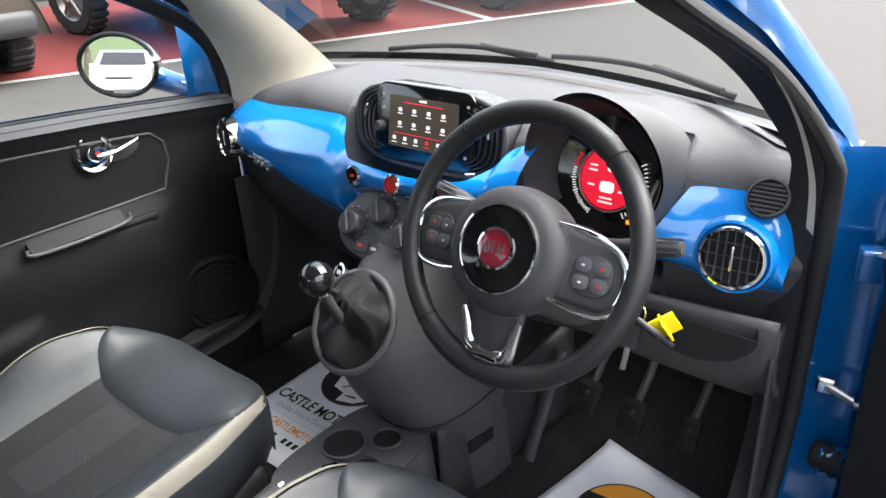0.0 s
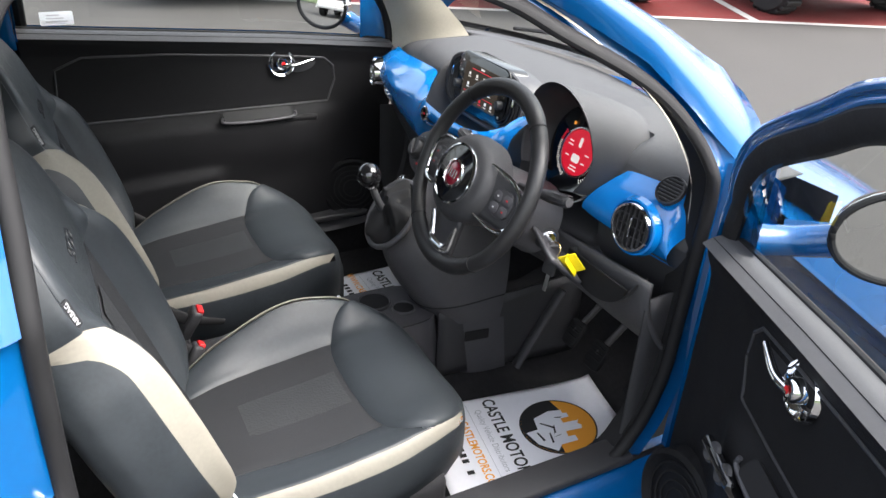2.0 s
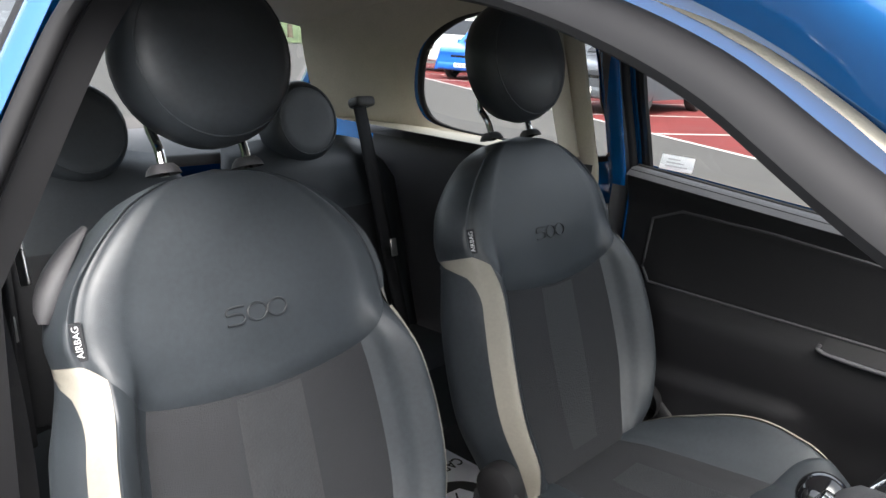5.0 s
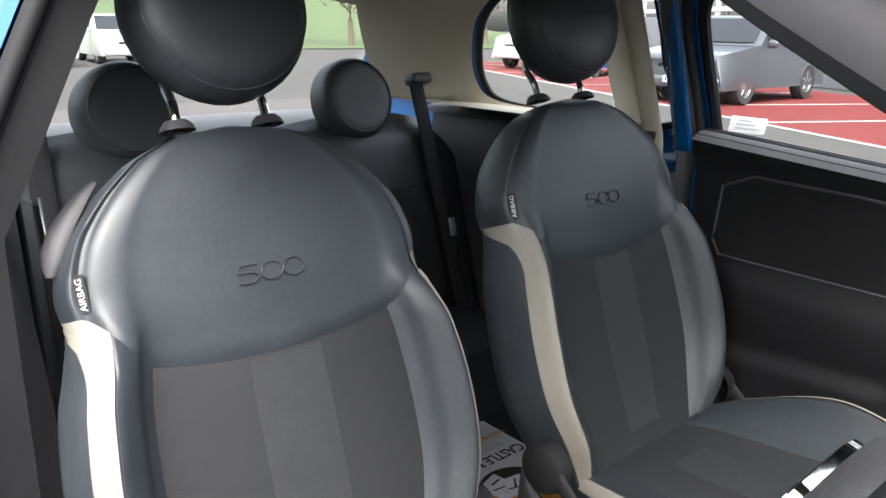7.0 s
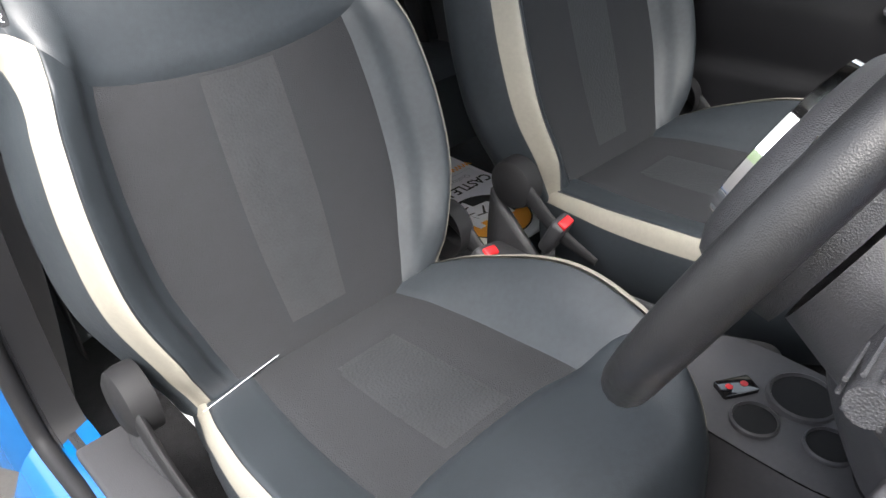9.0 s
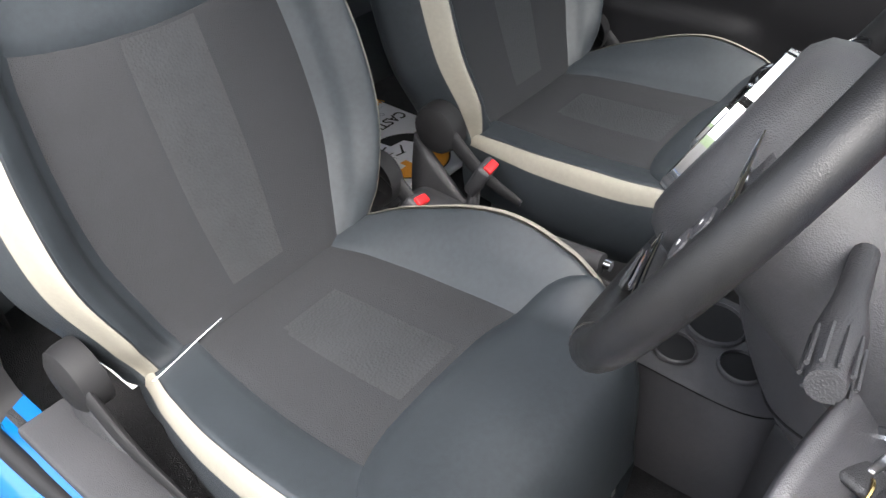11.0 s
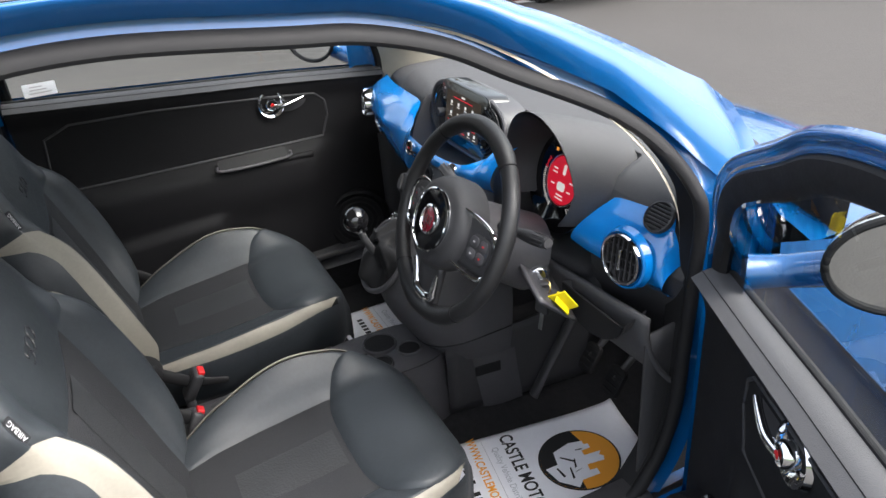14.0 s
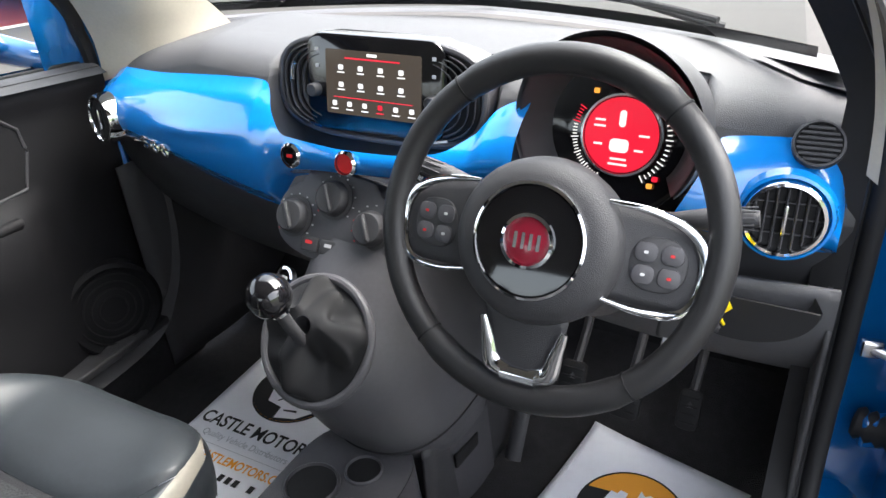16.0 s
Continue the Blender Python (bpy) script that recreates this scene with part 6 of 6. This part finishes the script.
def parked_car(at, turn, colour, label, l=4.2, w=1.78, h=1.6, lift=0.18, wheel=0.33, name="parked_car", rough=False):
    """A car that faces -y before it is turned; at is the middle of its front axle on the ground."""
    paint = material(label, colour, 0.3, metal=0.2, vary=0.04, scale=3, coat=1.0)
    c = thing(name, at, label, "car", "parked cars")
    M = Matrix.Translation(at) @ pose(0, 0, 0, 0, 0, turn)
    f = 0.85
    prof = [(-f, lift + 0.10), (-f - 0.02, 0.42 * h), (-f + 0.06, 0.56 * h), (0.30, 0.66 * h), (0.42, 0.67 * h), (1.05, 0.97 * h), (1.5, h), (l - f - 0.75, 0.98 * h), (l - f - 0.25, 0.68 * h), (l - f - 0.02, 0.62 * h), (l - f, lift + 0.12)]

    def shell(u, v):
        p = spline([(0, y, z) for y, z in prof], u)
        half = w / 2 * (1 - 0.20 * max(0, (p.z - 0.62 * h) / (0.38 * h)) ** 1.2)
        nose_round = 1 - 0.16 * max(0, (-p.y - 0.3) / 0.6) ** 2 - 0.1 * max(0, (p.y - (l - f - 0.5)) / 0.5) ** 2
        return M @ Vector(((2 * v - 1) * half * nose_round, p.y, p.z))

    part("body", join(grid(shell, 60, 12), *[grid(lambda u, v, s=s: (M @ Vector((0, 0, 0))) + M.to_3x3() @ (M.inverted() @ shell(u, s)).lerp(Vector(((2 * s - 1) * w / 2 * (1 + 0.03 * math.sin(v * 3)), (M.inverted() @ shell(u, s)).y, lift + 0.08)), v), 60, 6) for s in (0, 1)]), paint, c, smooth=40)
    tint = GLOSS
    part("windscreen", grid(lambda u, v: M @ Vector(((2 * u - 1) * w * (0.40 - 0.05 * v), 0.46 + 0.58 * v - 0.02, (0.69 + 0.27 * v) * h + 0.012)), 6, 4), tint, c)
    for s in (1, -1):
        part("side_window", grid(lambda u, v: M @ Vector((s * (w / 2 * (1 - 0.20 * ((0.08 + 0.25 * v) / 0.38) ** 1.2) + 0.008), 0.72 + 0.4 * v + (l - f - 1.5 - 0.5 * v) * u, (0.70 + 0.23 * v) * h)), 6, 3), tint, c)
        part("headlamp", lathe([(0, 0.02), (0.09, 0.01), (0.11, -0.02)], M @ facing((s * w * 0.36, -f + 0.02, 0.50 * h), (s * 0.3, -1, 0.2)), 20, 1.3, 0.8), LAMP, c)
        part("door_mirror", rbox((0.20, 0.10, 0.14), M @ pose(s * (w / 2 + 0.06), 0.72, 0.68 * h), 0.04), paint, c)
        for y in (0.0, l - 1.6):
            wh = part("wheel", lathe([(wheel * 0.62, 0.10), (wheel * 0.92, 0.11), (wheel, 0.07), (wheel, -0.09), (wheel * 0.9, -0.12)], M @ facing((s * (w / 2 - 0.10), y, wheel), (s, 0, 0)), 32), TYRE, c, "black tyre")
            part("rim", lathe([(0, 0.06), (wheel * 0.18, 0.07), (wheel * 0.5, 0.045), (wheel * 0.63, 0.09)], M @ facing((s * (w / 2 - 0.10), y, wheel), (s, 0, 0)), 24), ALLOY, wh)
            for k in range(5):
                part("rim_spoke", rbox((wheel * 0.12, wheel * 0.5, 0.03), M @ facing((s * (w / 2 - 0.10), y, wheel), (s, 0, 0)) @ pose(0, 0, 0, 0, 0, 72 * k) @ pose(0, wheel * 0.33, 0.085), 0.01, 1), ALLOY, wh)
            if rough:
                for k in range(28):
                    part("tread_block", rbox((wheel * 0.14, 0.05, 0.20), M @ facing((s * (w / 2 - 0.10), y, wheel), (s, 0, 0)) @ pose(0, 0, 0, 0, 0, 360 / 28 * k) @ pose(0, wheel * 0.99, -0.01, 0, 0, 8), 0.01, 1), TYRE, wh)
    part("grille", rbox((w * 0.46, 0.04, 0.16), M @ pose(0, -f - 0.005, 0.46 * h), 0.03), GLOSS, c)
    part("bumper", rbox((w * 0.94, 0.20, 0.22), M @ pose(0, -f + 0.05, lift + 0.20), 0.07), PLASTIC if rough else paint, c)
    part("number_plate", rbox((0.50, 0.012, 0.11), M @ pose(0, -f - 0.06, lift + 0.24), 0.004, 1), PLATE, c)
    for k in range(7):
        if k != 4:
            part("plate_bar", rbox((0.035, 0.004, 0.07), M @ pose(-0.19 + 0.062 * k, -f - 0.068, lift + 0.24), 0.002, 1), INK, c)
    return c


FACE = TURN + 90
def bay(along, deep):
    return L0 + D * along + NL * deep


parked_car(Vector((-5.40, 4.72, 0)), 97, (0.022, 0.026, 0.02), "black lifted off-road car with chunky tyres", 4.4, 1.95, 1.95, 0.55, 0.42, rough=True)
parked_car(Vector((-4.35, 7.55, 0)), 80, (0.02, 0.02, 0.022), "black off-road car with grey wheels", 4.5, 1.9, 1.9, 0.5, 0.41, rough=True)
parked_car(Vector((-6.85, 1.35, 0)), 84, (0.075, 0.058, 0.045), "brown four-wheel-drive car with black bumper", 4.6, 1.88, 1.8, 0.3, 0.38, rough=True)
parked_car(Vector((-12.25, -7.75, 0)), 92, (0.06, 0.065, 0.075), "dark grey crossover parked in a red bay", 4.15, 1.8, 1.58, 0.2, 0.35)
parked_car(Vector((-16.2, -14.4, 0)), 104, (0.01, 0.12, 0.5), "bright blue hatchback parked in a red bay", 4.1, 1.75, 1.5, 0.17, 0.32)
parked_car(Vector((-18.2, -17.8, 0)), 96, (0.55, 0.55, 0.54), "white off-road estate parked in a red bay", 4.4, 1.85, 1.75, 0.25, 0.36)
parked_car(Vector((-7.4, -25.0, 0)), 176, (0.5, 0.51, 0.52), "silver hatchback in the yard row", 4.2, 1.78, 1.5, 0.18, 0.33)
parked_car(Vector((-4.6, -24.0, 0)), 178, (0.6, 0.6, 0.6), "white hatchback in the yard row", 4.2, 1.78, 1.5, 0.18, 0.33)
parked_car(Vector((-1.9, -23.5, 0)), 181, (0.52, 0.52, 0.51), "pale grey saloon in the yard row", 4.4, 1.78, 1.5, 0.18, 0.33)

# green bank, road and winter trees behind the yard
bank = thing("grass_verge", (10, -45, 0), "rough green verge and field", "grass", kind="structure")
part("turf", grid(lambda u, v: Vector((-60 + 160 * u, -38 - 60 * v, 0.05 + 6.0 * v * v)), 20, 12), GRASS, bank)
field = thing("field", (40, 0, 0), "green field beyond the road", "field", kind="structure")
part("turf", grid(lambda u, v: Vector((26 + 90 * v, -90 + 190 * u, 0.05 + 24.0 * v)), 20, 12), GRASS, field)
rng = random.Random(5)


def winter_tree(x, y, h):
    t = thing("tree", (x, y, 0), "bare brown winter tree", "tree", "trees")
    part("trunk", tube([(x, y, 0), (x + 0.1, y, h * 0.3), (x - 0.1, y + 0.1, h * 0.7)], [0.22, 0.15, 0.05], 8, steps=6), BARK, t)
    bm = bmesh.new()
    for _ in range(420):
        d = Vector((rng.gauss(0, 1), rng.gauss(0, 1), rng.gauss(0, 1))).normalized() * (rng.random() ** 0.4)
        c = Vector((x, y, h * 0.62)) + Vector((d.x * h * 0.36, d.y * h * 0.36, d.z * h * 0.38))
        e = Vector((rng.gauss(0, 1), rng.gauss(0, 1), rng.gauss(0.5, 1))).normalized() * h * rng.uniform(0.04, 0.10)
        s = e.cross(Vector((rng.random(), rng.random(), rng.random()))).normalized() * h * 0.008
        bm.faces.new([bm.verts.new(c - s), bm.verts.new(c + s), bm.verts.new(c + e)])
    for k in range(7):
        a = k * math.tau / 7
        bm = join(bm, tube([(x, y, h * (0.25 + 0.05 * k)), (x + h * 0.3 * math.cos(a), y + h * 0.3 * math.sin(a), h * (0.5 + 0.06 * k))], [0.07, 0.015], 5))
    part("crown", bm, FOLIAGE, t)


for k in range(34):
    winter_tree(-46 + 3.6 * k + rng.uniform(-1, 1), -40 - rng.uniform(0, 14), rng.uniform(6, 10))
for k in range(16):
    p = L0 + NL * rng.uniform(12, 20) + D * (-32 + 3.2 * k)
    winter_tree(p.x, p.y, rng.uniform(5, 9))
